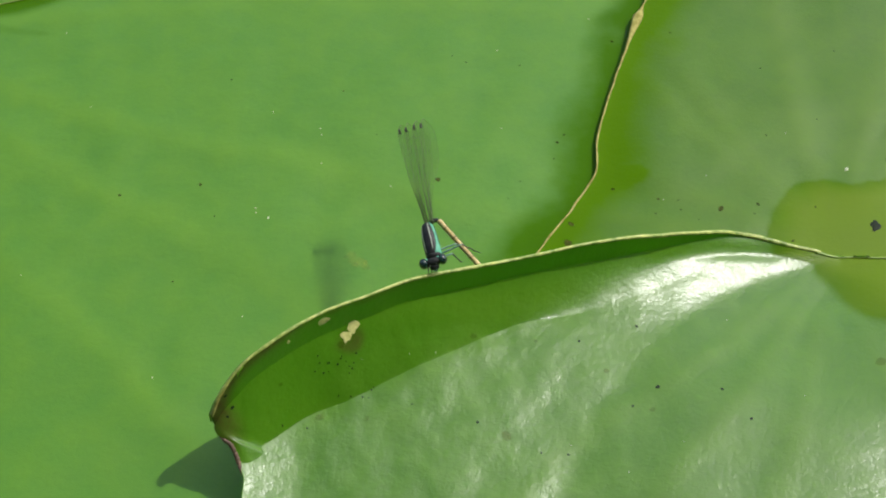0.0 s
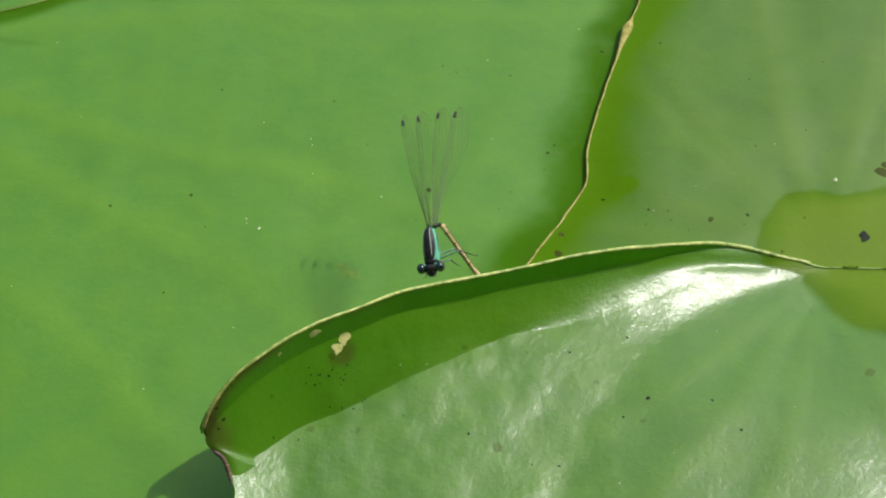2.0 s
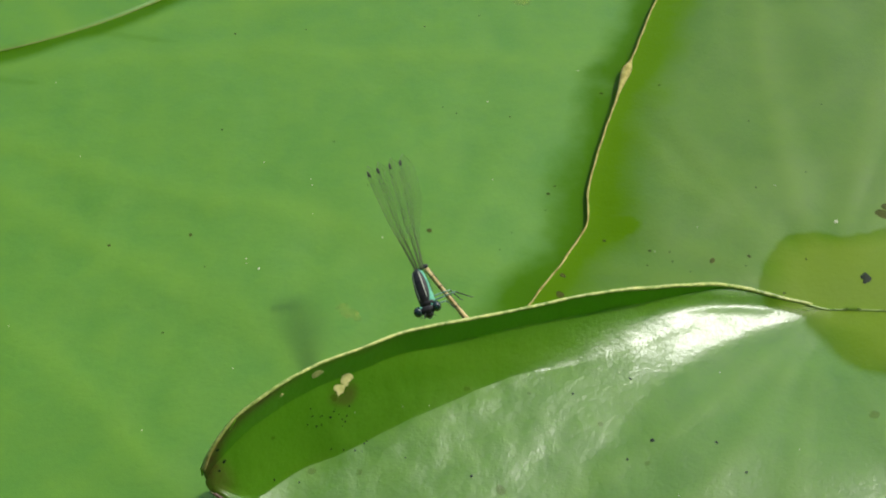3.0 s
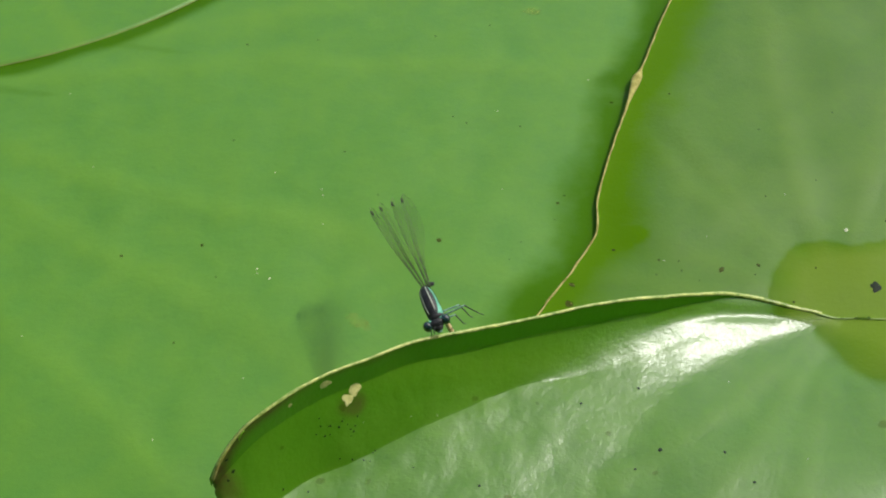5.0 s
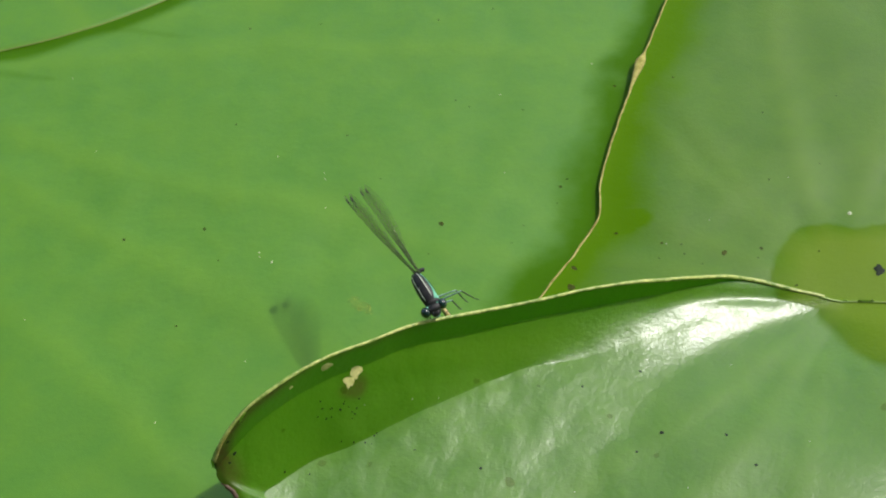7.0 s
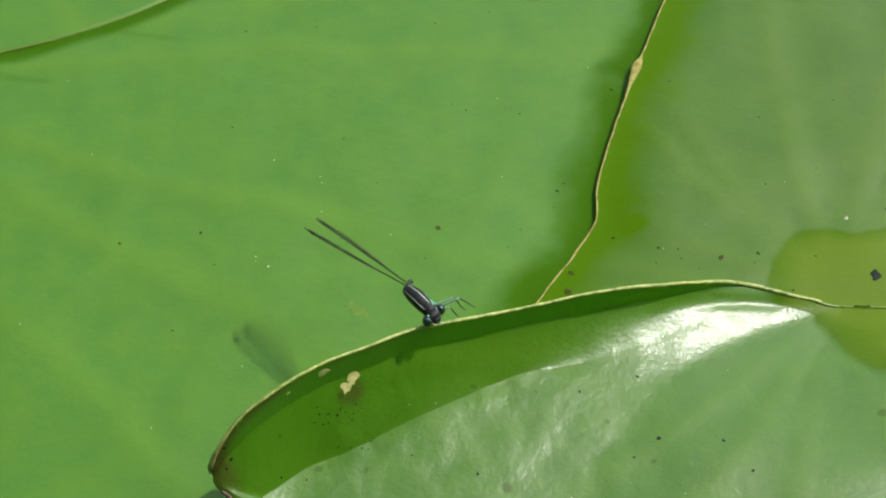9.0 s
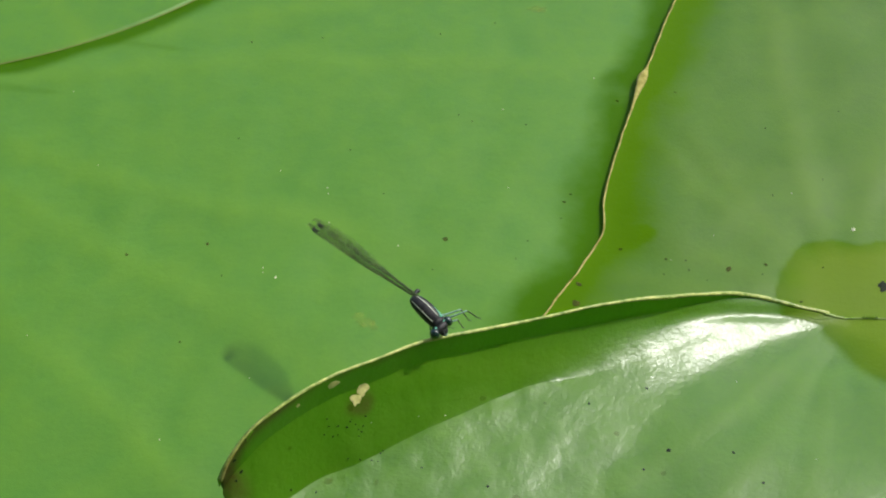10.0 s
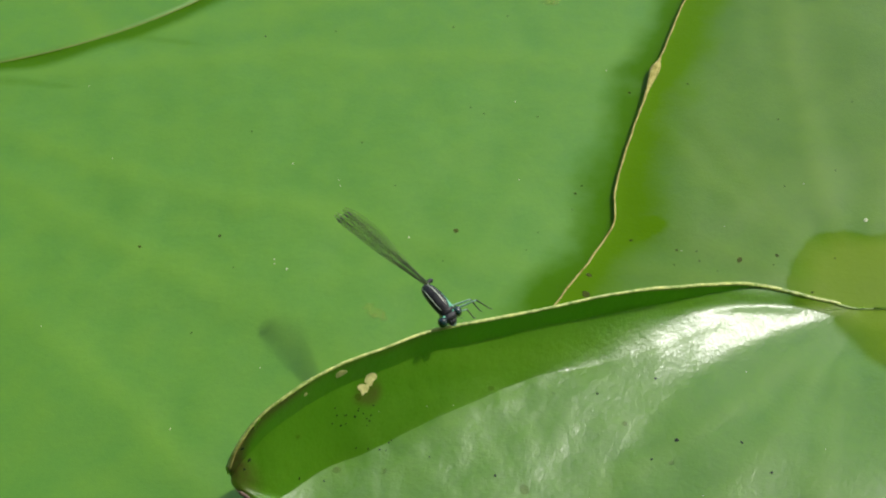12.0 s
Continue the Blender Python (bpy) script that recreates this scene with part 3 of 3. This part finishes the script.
DOTS = [(-14.9, -28.0, 11.2, 0.26), (-14.7, -28.4, 10.2, 0.31), (-13.8, -28.1, 9.7, 0.21), (-13.6, -28.0, 9.7, 0.27), (-15.3, -29.1, 9.5, 0.27), (-14.3, -28.9, 8.8, 0.32), (-13.7, -28.6, 8.7, 0.27), (-12.6, -27.8, 9.1, 0.37), (-12.2, -27.3, 9.6, 0.27), (-12.1, -27.1, 9.8, 0.21), (-11.6, -27.3, 9.0, 0.21), (-11.2, -27.6, 8.3, 0.27), (-10.7, -27.1, 8.4, 0.27), (-10.9, -27.6, 7.9, 0.27), (-11.2, -28.1, 7.6, 0.21), (-10.4, -26.3, 9.3, 0.27), (-12.6, -30.1, 5.6, 0.27), (-11.1, -29.9, 5.1, 0.27), (-9.7, -29.8, 4.8, 0.27), (-8.9, -29.9, 4.7, 0.21), (-8.6, -28.8, 4.8, 0.27), (-8.3, -28.5, 4.9, 0.27)]
PATCH = [(-11.5, -25.5, 11.7, 1.45), (-10.7, -24.5, 12.5, 1.68), (-13.9, -26.3, 15.9, 1.41), (-17.9, -29.2, 15.8, 0.54)]
FLAT_PALE = [(-26.9, 5.8, 0.0, 0.5), (-26.8, 4.9, 0.1, 0.42), (-24.9, 3.9, 0.1, 0.66), (-18.2, 20.8, 0.1, 0.44), (-18.5, 22.1, 0.1, 0.35), (-26.0, 25.9, -0.1, 0.45), (-54.6, 26.9, 0.1, 0.37), (24.9, 48.0, 0.0, 0.48), (-26.9, -13.7, -0.1, 0.31), (-17.8, 14.8, 0.0, 0.34), (-7.3, 10.1, 0.0, 0.42), (9.5, 22.2, 0.0, 0.35), (-61.8, 44.4, 0.0, 0.4), (-37.6, -23.7, 0.0, 0.38), (-58.3, -6.8, 0.3, 0.33), (9.3, 40.3, -0.1, 0.47)]
SMEAR = [(-11.6, -4.1, 0.1, 2.3), (-12.6, -3.2, 0.1, 1.6), (-10.4, -5.1, 0.1, 1.7), (-11.9, -4.9, 0.1, 1.2), (16.0, 67.0, -0.0, 2.69), (17.3, 66.8, 0.0, 1.8)]
UP_PALE = [(60.2, 12.0, 1.7, 1.24), (52.4, 19.3, 1.9, 0.36), (32.4, 6.1, 1.5, 0.33), (39.2, 10.6, 1.8, 0.26)]
LOW_PALE = [(22.7, -39.7, 3.6, 0.35), (16.0, -35.9, 3.3, 0.28), (-9.7, -26.6, 8.4, 0.21), (-0.6, -23.6, 5.5, 0.29), (-3.9, -24.5, 6.6, 0.29), (29.7, -35.8, 4.1, 0.28), (45.6, -29.5, 4.5, 0.29), (38.1, -16.4, 2.7, 0.31)]
# marks end
def skin(ob):
    me = ob.data
    return BVHTree.FromPolygons([tuple(v.co / MM) for v in me.vertices], [tuple(f.vertices) for f in me.polygons])


def spot(tree, x, y, z, width, seed, slim=0.75, dome=0.10, ragged=0.28):
    """A small flat mark with a ragged outline that lies on a leaf."""
    place, nrm = tree.find_nearest(Vector((x, y, z)))[:2]
    if nrm.dot(Vector((0, -0.55, 0.83))) < 0:
        nrm = -nrm
    a = nrm.orthogonal().normalized()
    b = nrm.cross(a)
    turn = seed * 2.4
    a, b = a * math.cos(turn) + b * math.sin(turn), b * math.cos(turn) - a * math.sin(turn)
    bm = bmesh.new()
    rings = []
    for share, up in ((1.0, 0.012), (0.72, 0.03 + dome * 0.4 * width), (0.35, 0.03 + dome * 0.7 * width)):
        ring = []
        for k in range(14):
            g = 2 * math.pi * k / 14
            r = width / 2 * share * (1 + ragged * noise.noise((math.cos(g) * 1.3 + seed * 3.1, math.sin(g) * 1.3, seed)))
            q = place + a * r * math.cos(g) + b * r * slim * math.sin(g)
            on = tree.find_nearest(q)[0]
            ring.append(bm.verts.new(on + nrm * up))
        rings.append(ring)
    for r0, r1 in zip(rings, rings[1:]):
        for k in range(14):
            bm.faces.new((r0[k], r0[(k + 1) % 14], r1[(k + 1) % 14], r1[k]))
    bm.faces.new(rings[-1])
    bmesh.ops.recalc_face_normals(bm, faces=bm.faces[:])
    return bm


def marks():
    blade_ob = [o for o in flat.children if o.name.startswith("blade")][0]
    trees = {"flat": skin(blade_ob), "up": skin(up_lobe), "low": skin(low_lobe)}
    n = 0
    for rows, name, tree, host, mat, dome, label in (
            (FLAT_DARK, "spot", "flat", flat, BROWN_SPOT, 0.02, "small brown blemish"),
            (UP_DARK, "spot", "up", folded, BROWN_SPOT, 0.02, "small brown blemish"),
            (HEART_BLACK, "rot_spot", "up", folded, BLACK_SPOT, 0.05, "black rotten spot at the leaf's heart"),
            (LOW_BROWN, "stain", "low", folded, STAIN, 0.0, "faint brown stain"),
            (LOW_BLACK, "spot", "low", folded, BLACK_SPOT, 0.05, "tiny black spot"),
            (DOTS, "dot", "low", folded, BLACK_SPOT, 0.10, "tiny black dot"),
            (SMEAR, "smear", "flat", flat, PALE_SMEAR, 0.0, "pale yellowish smear"),
            (PATCH, "bleached_patch", "low", folded, PALE_PATCH, 0.01, "pale yellow eaten patch")):
        for x, y, z, w in rows:
            n += 1
            if name == "bleached_patch":
                w *= 0.98
            part(name, spot(trees[tree], x, y, z, w, n * 0.37, 0.95 if name == "bleached_patch" else 0.6 + 0.3 * ((n * 7) % 5) / 5, dome, {"bleached_patch": 0.6, "rot_spot": 0.75, "smear": 0.9}.get(name, 0.28)), mat, host, label)
    for rows, tree, leaf in ((FLAT_PALE, "flat", "flat lily pad"), (UP_PALE, "up", "lily pad"), (LOW_PALE, "low", "glossy lily pad lobe")):
        for x, y, z, w in rows:
            n += 1
            ob = part("debris_speck", spot(trees[tree], x, y, z, 0.75 * w, n * 0.37, 0.55, 0.2, 0.5), PALE_SPECK, None)
            tagged(ob, "tiny pale crumb of debris on the " + leaf, "debris", "specks on the leaves")


marks()


# ---- damselfly ----
def loft(rings, sides=20):
    """A body from rings (y, z, half width, half height) along y."""
    bm = bmesh.new()
    made = []
    for y, z, w, h in rings:
        made.append([bm.verts.new((w * math.sin(2 * math.pi * k / sides), y, z + h * math.cos(2 * math.pi * k / sides))) for k in range(sides)])
    for a, b in zip(made, made[1:]):
        for k in range(sides):
            bm.faces.new((a[k], a[(k + 1) % sides], b[(k + 1) % sides], b[k]))
    bm.faces.new(made[0])
    bm.faces.new(made[-1][::-1])
    bmesh.ops.recalc_face_normals(bm, faces=bm.faces[:])
    return bm


def ball(centre, radii, seg=18):
    bm = bmesh.new()
    bmesh.ops.create_uvsphere(bm, u_segments=seg, v_segments=seg // 2 + 2, radius=1.0)
    for v in bm.verts:
        v.co = Vector(centre) + Vector((v.co.x * radii[0], v.co.y * radii[1], v.co.z * radii[2]))
    return bm


THORAX = [(-0.25, 2.05, 0.45, 0.45), (0.0, 2.2, 0.80, 0.70), (0.4, 2.4, 0.96, 0.94), (1.4, 2.7, 1.02, 1.14), (2.2, 3.0, 1.00, 1.20), (3.0, 3.25, 0.93, 1.14), (3.8, 3.45, 0.80, 0.95), (4.25, 3.5, 0.62, 0.66), (4.6, 3.45, 0.36, 0.40)]


def thorax_skin(a0, a1, y0, y1, lift, rows=16, cols=9):
    """A plate that lies on the thorax between two angles from its top."""
    bm = bmesh.new()
    grid = []
    for i in range(rows + 1):
        y = y0 + (y1 - y0) * i / rows
        for a, b in zip(THORAX, THORAX[1:]):
            if a[0] <= y <= b[0]:
                t = (y - a[0]) / (b[0] - a[0])
                ring = [p + (q - p) * t for p, q in zip(a, b)]
        taper = math.sin(math.pi * min(max(i / rows, 0.04), 0.96)) ** 0.22
        mid, half = (a0 + a1) / 2, (a1 - a0) / 2 * taper
        row = []
        for j in range(cols + 1):
            g = radians(mid - half + 2 * half * j / cols)
            row.append(bm.verts.new(((ring[2] + lift) * math.sin(g), y, ring[1] + (ring[3] + lift) * math.cos(g))))
        grid.append(row)
    for r0, r1 in zip(grid, grid[1:]):
        for j in range(cols):
            bm.faces.new((r0[j], r0[j + 1], r1[j + 1], r1[j]))
    geom = bmesh.ops.extrude_face_region(bm, geom=bm.faces[:])
    for v in [g for g in geom["geom"] if isinstance(g, bmesh.types.BMVert)]:
        v.co.z -= 0.02
        v.co.x *= 0.97
    bmesh.ops.recalc_face_normals(bm, faces=bm.faces[:])
    return bm


WING_ROOT = Vector((0.35, 4.1, 4.0))
WING_LEN = 18.6


def wing_edges(s):
    """Front and hind edge of the wing at the share s of its length."""
    front = 0.18 + 0.55 * smooth(0.0, 0.5, s) - 0.35 * smooth(0.85, 1.0, s) ** 2
    chord = 0.42 + 2.75 * smooth(0.10, 0.72, s)
    chord *= math.sqrt(max(1 - (max(s - 0.80, 0) / 0.20) ** 2.4, 0.0004))
    if s > 0.8:
        front -= 0.75 * ((s - 0.8) / 0.2) ** 2.5
    return front, front - chord


def wing_mesh(side):
    bm = bmesh.new()
    rows, cols = 48, 6
    layers = []
    for x in (-0.012, 0.012):
        grid = []
        for i in range(rows + 1):
            s = i / rows
            f, h = wing_edges(s)
            row = []
            for j in range(cols + 1):
                z = f + (h - f) * j / cols
                ripple = 0.05 * math.sin(z * 7) * smooth(0.1, 0.4, s) + side * 0.10 * math.sin(math.pi * s)
                row.append(bm.verts.new((x + ripple, s * WING_LEN, z)))
            grid.append(row)
        layers.append(grid)
        for i in range(rows):
            for j in range(cols):
                q = (grid[i][j], grid[i][j + 1], grid[i + 1][j + 1], grid[i + 1][j])
                bm.faces.new(q if x > 0 else q[::-1])
    bm.verts.ensure_lookup_table()
    return bm


def wing_veins(side):
    """The net of veins: long veins and short cross veins."""
    bm = bmesh.new()

    def at(s, w):
        f, h = wing_edges(s)
        z = f + (h - f) * w
        return Vector((0.05 * math.sin(z * 7) * smooth(0.1, 0.4, s) + side * 0.10 * math.sin(math.pi * s), s * WING_LEN, z))

    def strand(pts, r):
        t = tube(pts, r, 4)
        me = bpy.data.meshes.new("strand")
        t.to_mesh(me)
        t.free()
        bm.from_mesh(me)
        bpy.data.meshes.remove(me)

    for w, r, s1 in ((0.0, 0.050, 1.0), (0.10, 0.034, 0.9), (0.24, 0.040, 0.985), (0.42, 0.030, 0.97), (0.62, 0.028, 0.93), (0.82, 0.024, 0.86), (1.0, 0.024, 1.0)):
        strand([at(s1 * i / 40, w) for i in range(41)], 0.88 * r)
    bars = (0.0, 0.10, 0.24, 0.42, 0.62, 0.82, 1.0)
    for b, (w0, w1) in enumerate(zip(bars, bars[1:])):
        count = (16, 18, 20, 18, 16, 14)[b]
        for i in range(count):
            s = 0.22 + 0.72 * (i + 0.5 * (b % 2)) / count
            strand([at(s, w0), at(s, w1)], 0.013)
    return bm


def leg(parent, joints, pale):
    names = ("thigh", "shin", "foot")
    base = part("leg", ball(joints[0], (0.2, 0.2, 0.2), 8), LEG_PALE if pale else LEG_DARK, parent, "thin jointed leg")
    for k, (a, b) in enumerate(zip(joints, joints[1:])):
        pts = [Vector(a).lerp(Vector(b), t / 6) for t in range(7)]
        r = (0.13, 0.08, 0.05)[k]
        part(names[k], tube(pts, [r * (1.1 - 0.06 * t) for t in range(7)], 6), LEG_PALE if pale and k < 1 else LEG_DARK, base)
    return base


def damselfly():
    fly = empty("damselfly", "small black and teal damselfly laying eggs on the curled leaf margin", "damselfly")
    part("thorax", loft(THORAX), TEAL, fly, "teal-green thorax sides")
    part("back_plate", thorax_skin(-112, 43, -0.1, 4.5, 0.05, 20, 14), CHITIN, fly, "black back")
    part("stripe", thorax_skin(7, 13, 0.5, 4.0, 0.085, 16, 3), STRIPE, fly, "pale shoulder stripe")
    part("stripe", thorax_skin(-52, -46, 0.5, 4.0, 0.085, 16, 3), STRIPE, fly, "pale shoulder stripe")
    part("side_line", thorax_skin(66, 73, 1.2, 4.0, 0.05, 16, 3), CHITIN, fly, "black side line")
    part("collar", ball((-0.05, 0.22, 2.36), (0.98, 0.55, 0.78), 18), CHITIN, fly, "black collar behind the head")
    part("neck", tube([Vector((0, 0.2, 2.15)), Vector((-0.1, -0.2, 2.1))], 0.28, 10), CHITIN, fly)
    head = part("head", ball((-0.3, -0.40, 2.1), (1.25, 0.60, 0.66), 20), CHITIN, fly, "wide black head")
    for s in (-1, 1):
        part("eye", ball((-0.3 + 1.18 * s, -0.40, 2.14), (0.60, 0.66, 0.72), 20), EYE, head, "round dark glossy eye")
        part("eye_spot", ball((-0.3 + 0.72 * s, -0.22, 2.62), (0.20, 0.16, 0.12), 10), TEAL, head, "teal spot behind the eye")
        feeler = [Vector((-0.3 + 0.35 * s, -0.95, 2.3)), Vector((-0.3 + 0.55 * s, -1.5, 2.5)), Vector((-0.3 + 0.85 * s, -2.0, 2.5))]
        part("antenna", tube(feeler, [0.05, 0.035, 0.02], 5), LEG_DARK, head)
    part("face", ball((-0.3, -0.85, 1.65), (0.62, 0.42, 0.50), 14), CHITIN, head)
    part("mouth", ball((-0.3, -1.0, 1.30), (0.38, 0.30, 0.26), 12), LEG_PALE, head, "pale teal mouthparts")
    legs = [
        leg(fly, [(0.4, 0.3, 1.7), (2.2, 0.4, 2.0), (2.8, 0.5, 0.0), (3.1, 0.6, -0.2)], True),
        leg(fly, [(0.5, 0.9, 1.7), (3.5, 1.2, 2.5), (4.9, 1.7, -0.1), (5.3, 1.8, -0.5)], True),
        leg(fly, [(0.5, 1.4, 1.9), (2.8, 1.8, 2.1), (3.7, 1.6, -0.2), (4.0, 1.6, -0.4)], True),
        leg(fly, [(-0.4, 0.3, 1.7), (-1.0, 0.1, 1.2), (-0.9, -0.4, 0.1), (-1.1, -0.5, 0.0)], False),
        leg(fly, [(-0.5, 0.9, 1.7), (-1.2, 0.7, 1.3), (-1.3, -0.4, 0.1), (-1.5, -0.5, 0.0)], False),
        leg(fly, [(-0.5, 1.4, 1.9), (-1.2, 2.4, 1.6), (-0.9, 0.4, 0.0), (-0.9, 0.1, 0.0)], True),
    ]
    wings = []
    for k, side in enumerate((-1, -1, 1, 1)):
        w = part("forewing" if k in (0, 3) else "hindwing", wing_mesh(side), MEMBRANE, fly, "clear narrow wing with a dark tip mark")
        part("vein_net", wing_veins(side), WING_VEIN, w, "fine dark wing veins")
        mark = bmesh.new()
        f0, h0 = wing_edges(0.90)
        bmesh.ops.create_cube(mark, size=1.0)
        for v in mark.verts:
            v.co = Vector((v.co.x * 0.09, 0.905 * WING_LEN + v.co.y * 0.95 - v.co.z * 0.3, f0 - 0.24 + v.co.z * 0.46))
        bmesh.ops.bevel(mark, geom=mark.edges[:], offset=0.03, segments=1, affect="EDGES")
        part("wing_mark", mark, STIGMA, w, "dark spot near the wing tip")
        wings.append(w)
    rod = [Vector((0, 0.125 * k, 0)) for k in range(81)]
    girth = [0.33 * min(1, 0.4 + 0.3 * k) + 0.05 * smooth(8, 0, k) + 0.06 * smooth(60, 76, k) for k in range(81)]
    part("abdomen_base", tube(curve_points([(0.1, 4.2, 3.35), (0.55, 4.62, 3.52), (1.1, 4.78, 3.58), (1.4, 4.66, 3.46)], 12), [0.30, 0.30, 0.30] + [0.27] * 10, 12), CHITIN, fly, "black first ring of the abdomen")
    tail = part("abdomen", tube(rod, girth, 12), TAN, fly, "thin tan abdomen bent down to the leaf")
    strip = [Vector((-0.22, 0.125 * k + 0.2, 0.22)) for k in range(77)]
    part("abdomen_line", tube(strip, 0.07, 6), LEG_DARK, tail, "black line along the abdomen")
    for k in range(5):
        part("joint", tube([Vector((0, 1.2 + 1.9 * k, 0)), Vector((0, 1.4 + 1.9 * k, 0))], 0.35, 12), RING, tail)
    return fly, wings, legs, tail


fly, wings, legs, tail = damselfly()

# seconds, place on the leaf's rim in mm, heading, lift of the body in degrees
FLY = [
    (0.0, -0.13, -17.66, 8.33, -0.79),
    (0.5, -0.33, -17.60, 14.02, -5.30),
    (1.0, -0.26, -17.56, 12.63, -3.37),
    (1.5, 0.33, -16.91, 2.60, 6.02),
    (2.0, 0.75, -16.42, -1.97, 9.97),
    (2.5, 0.21, -16.31, 3.86, 11.48),
    (3.0, -0.21, -16.59, 13.88, 5.85),
    (3.5, -0.71, -17.05, 17.49, -2.59),
    (5.5, 0.24, -17.61, 21.92, -7.58),
    (6.0, 0.09, -17.57, 27.11, 4.47),
    (6.5, -0.68, -17.63, 24.02, 3.43),
    (7.0, -0.46, -17.82, 29.78, -5.19),
    (9.0, -0.25, -17.93, 47.12, -6.88),
    (9.5, -0.68, -17.70, 49.09, -0.08),
    (10.0, -0.80, -17.72, 48.41, 0.78),
    (10.5, -0.96, -17.98, 43.37, 7.76),
    (11.0, -0.81, -17.50, 40.90, 5.94),
    (11.5, -0.63, -18.09, 39.12, -1.41),
    (12.0, -0.38, -17.92, 41.48, -4.32),
]
FAN = [(0.0, 3.5), (0.5, 4.5), (1.0, 5.5), (1.5, 10.0), (2.0, 10.5), (2.5, 11.0), (3.0, 6.0), (3.5, 6.0), (5.5, 6.0), (6.0, 4.8), (6.5, 4.6), (7.0, 4.0), (9.0, 3.0), (9.5, 2.4), (10.0, 1.4), (10.5, 2.0), (11.0, 2.0), (11.5, 1.7), (12.0, 2.2)]
TAIL_END = [(0.0, 5.6, -16.6), (0.5, 2.7, -16.6), (1.0, 3.2, -16.6), (1.5, 7.0, -16.2), (2.0, 6.3, -16.1), (2.5, 6.2, -16.0), (3.0, 4.4, -16.2), (3.5, 2.5, -16.4), (5.5, 2.2, -16.6), (6.0, 2.8, -16.6), (6.5, 2.8, -16.6), (7.0, 1.6, -16.8), (9.0, 0.2, -17.0), (12.0, 0.2, -17.0)]
PAIRED = [(0.0, 0.0), (6.5, 0.0), (7.0, 0.3), (9.0, 0.9), (9.5, 0.5), (10.0, 0.4), (10.5, 0.2), (12.0, 0.1)]
FEATHER = [(0.0, -30), (3.5, -34), (7.0, -26), (9.0, -22), (9.5, -34), (10.0, -34), (10.5, -32), (12.0, -34)]
RIM_TOP = 15.2


def between(rows, t):
    k = max(i for i, r in enumerate(rows) if r[0] <= t)
    a, b = rows[k], rows[min(k + 1, len(rows) - 1)]
    return a[1] + (b[1] - a[1]) * ((t - a[0]) / (b[0] - a[0]) if b[0] > a[0] else 0.0)


def motions():
    def roll(turn):
        """The body leans over as it turns along the rim."""
        return -14.0 + 9.0 * smooth(14, 46, turn)

    def turned(t):
        return between([(r[0], r[3]) for r in FLY], t)

    def body(x, y, turn, lift):
        slip = 0.055 * (roll(turn) + 14.0)
        a = radians(turn)
        return pose((x - slip * math.cos(a)) * MM, (y - slip * math.sin(a)) * MM, RIM_TOP * MM, lift, roll(turn), turn)

    body_rows = [(t, body(x, y, turn, lift)) for t, x, y, turn, lift in FLY]
    walk(fly, body_rows)
    for w, share in zip(wings, (1.0, 0.4, -0.35, -1.0)):
        walk(w, [(t, pose(*((WING_ROOT + Vector((-(0.44 - 0.24 * smooth(18, 36, turned(t))) * share, 0, 0))) * MM), 0, between(FEATHER, t) - roll(turned(t)) - 14.0, a * math.copysign(abs(share) + (1 - abs(share)) * between(PAIRED, t), share))) for t, a in FAN])
    for g in legs:
        walk(g, [(t, pose(0, 0, 0, 0, 0, -0.85 * turn)) for t, x, y, turn, lift in FLY])
    rows = []
    for t, m in body_rows:
        k = max(i for i, r in enumerate(TAIL_END) if r[0] <= t)
        a, b = TAIL_END[k], TAIL_END[min(k + 1, len(TAIL_END) - 1)]
        s = (t - a[0]) / (b[0] - a[0]) if b[0] > a[0] else 0.0
        turn = FLY[len(rows)][3]
        root = Vector((0.3 + 1.2 * smooth(24, 8, turn), 4.1 + 0.6 * smooth(24, 8, turn), 3.2 + 0.3 * smooth(24, 8, turn))) * MM
        end = Vector((a[1] + (b[1] - a[1]) * s, a[2] + (b[2] - a[2]) * s + 2.0, 0)) * MM
        high = m @ root
        flat_way = math.hypot(end.x - high.x, end.y - high.y)
        end.z = high.z - math.sqrt(max((10 * MM) ** 2 - flat_way ** 2, (2 * MM) ** 2))
        d = ((m.inverted() @ end) - root).normalized()
        rows.append((t, pose(*root, math.degrees(math.asin(d.z)), 0, -math.degrees(math.atan2(d.x, d.y)))))
    walk(tail, rows)


motions()
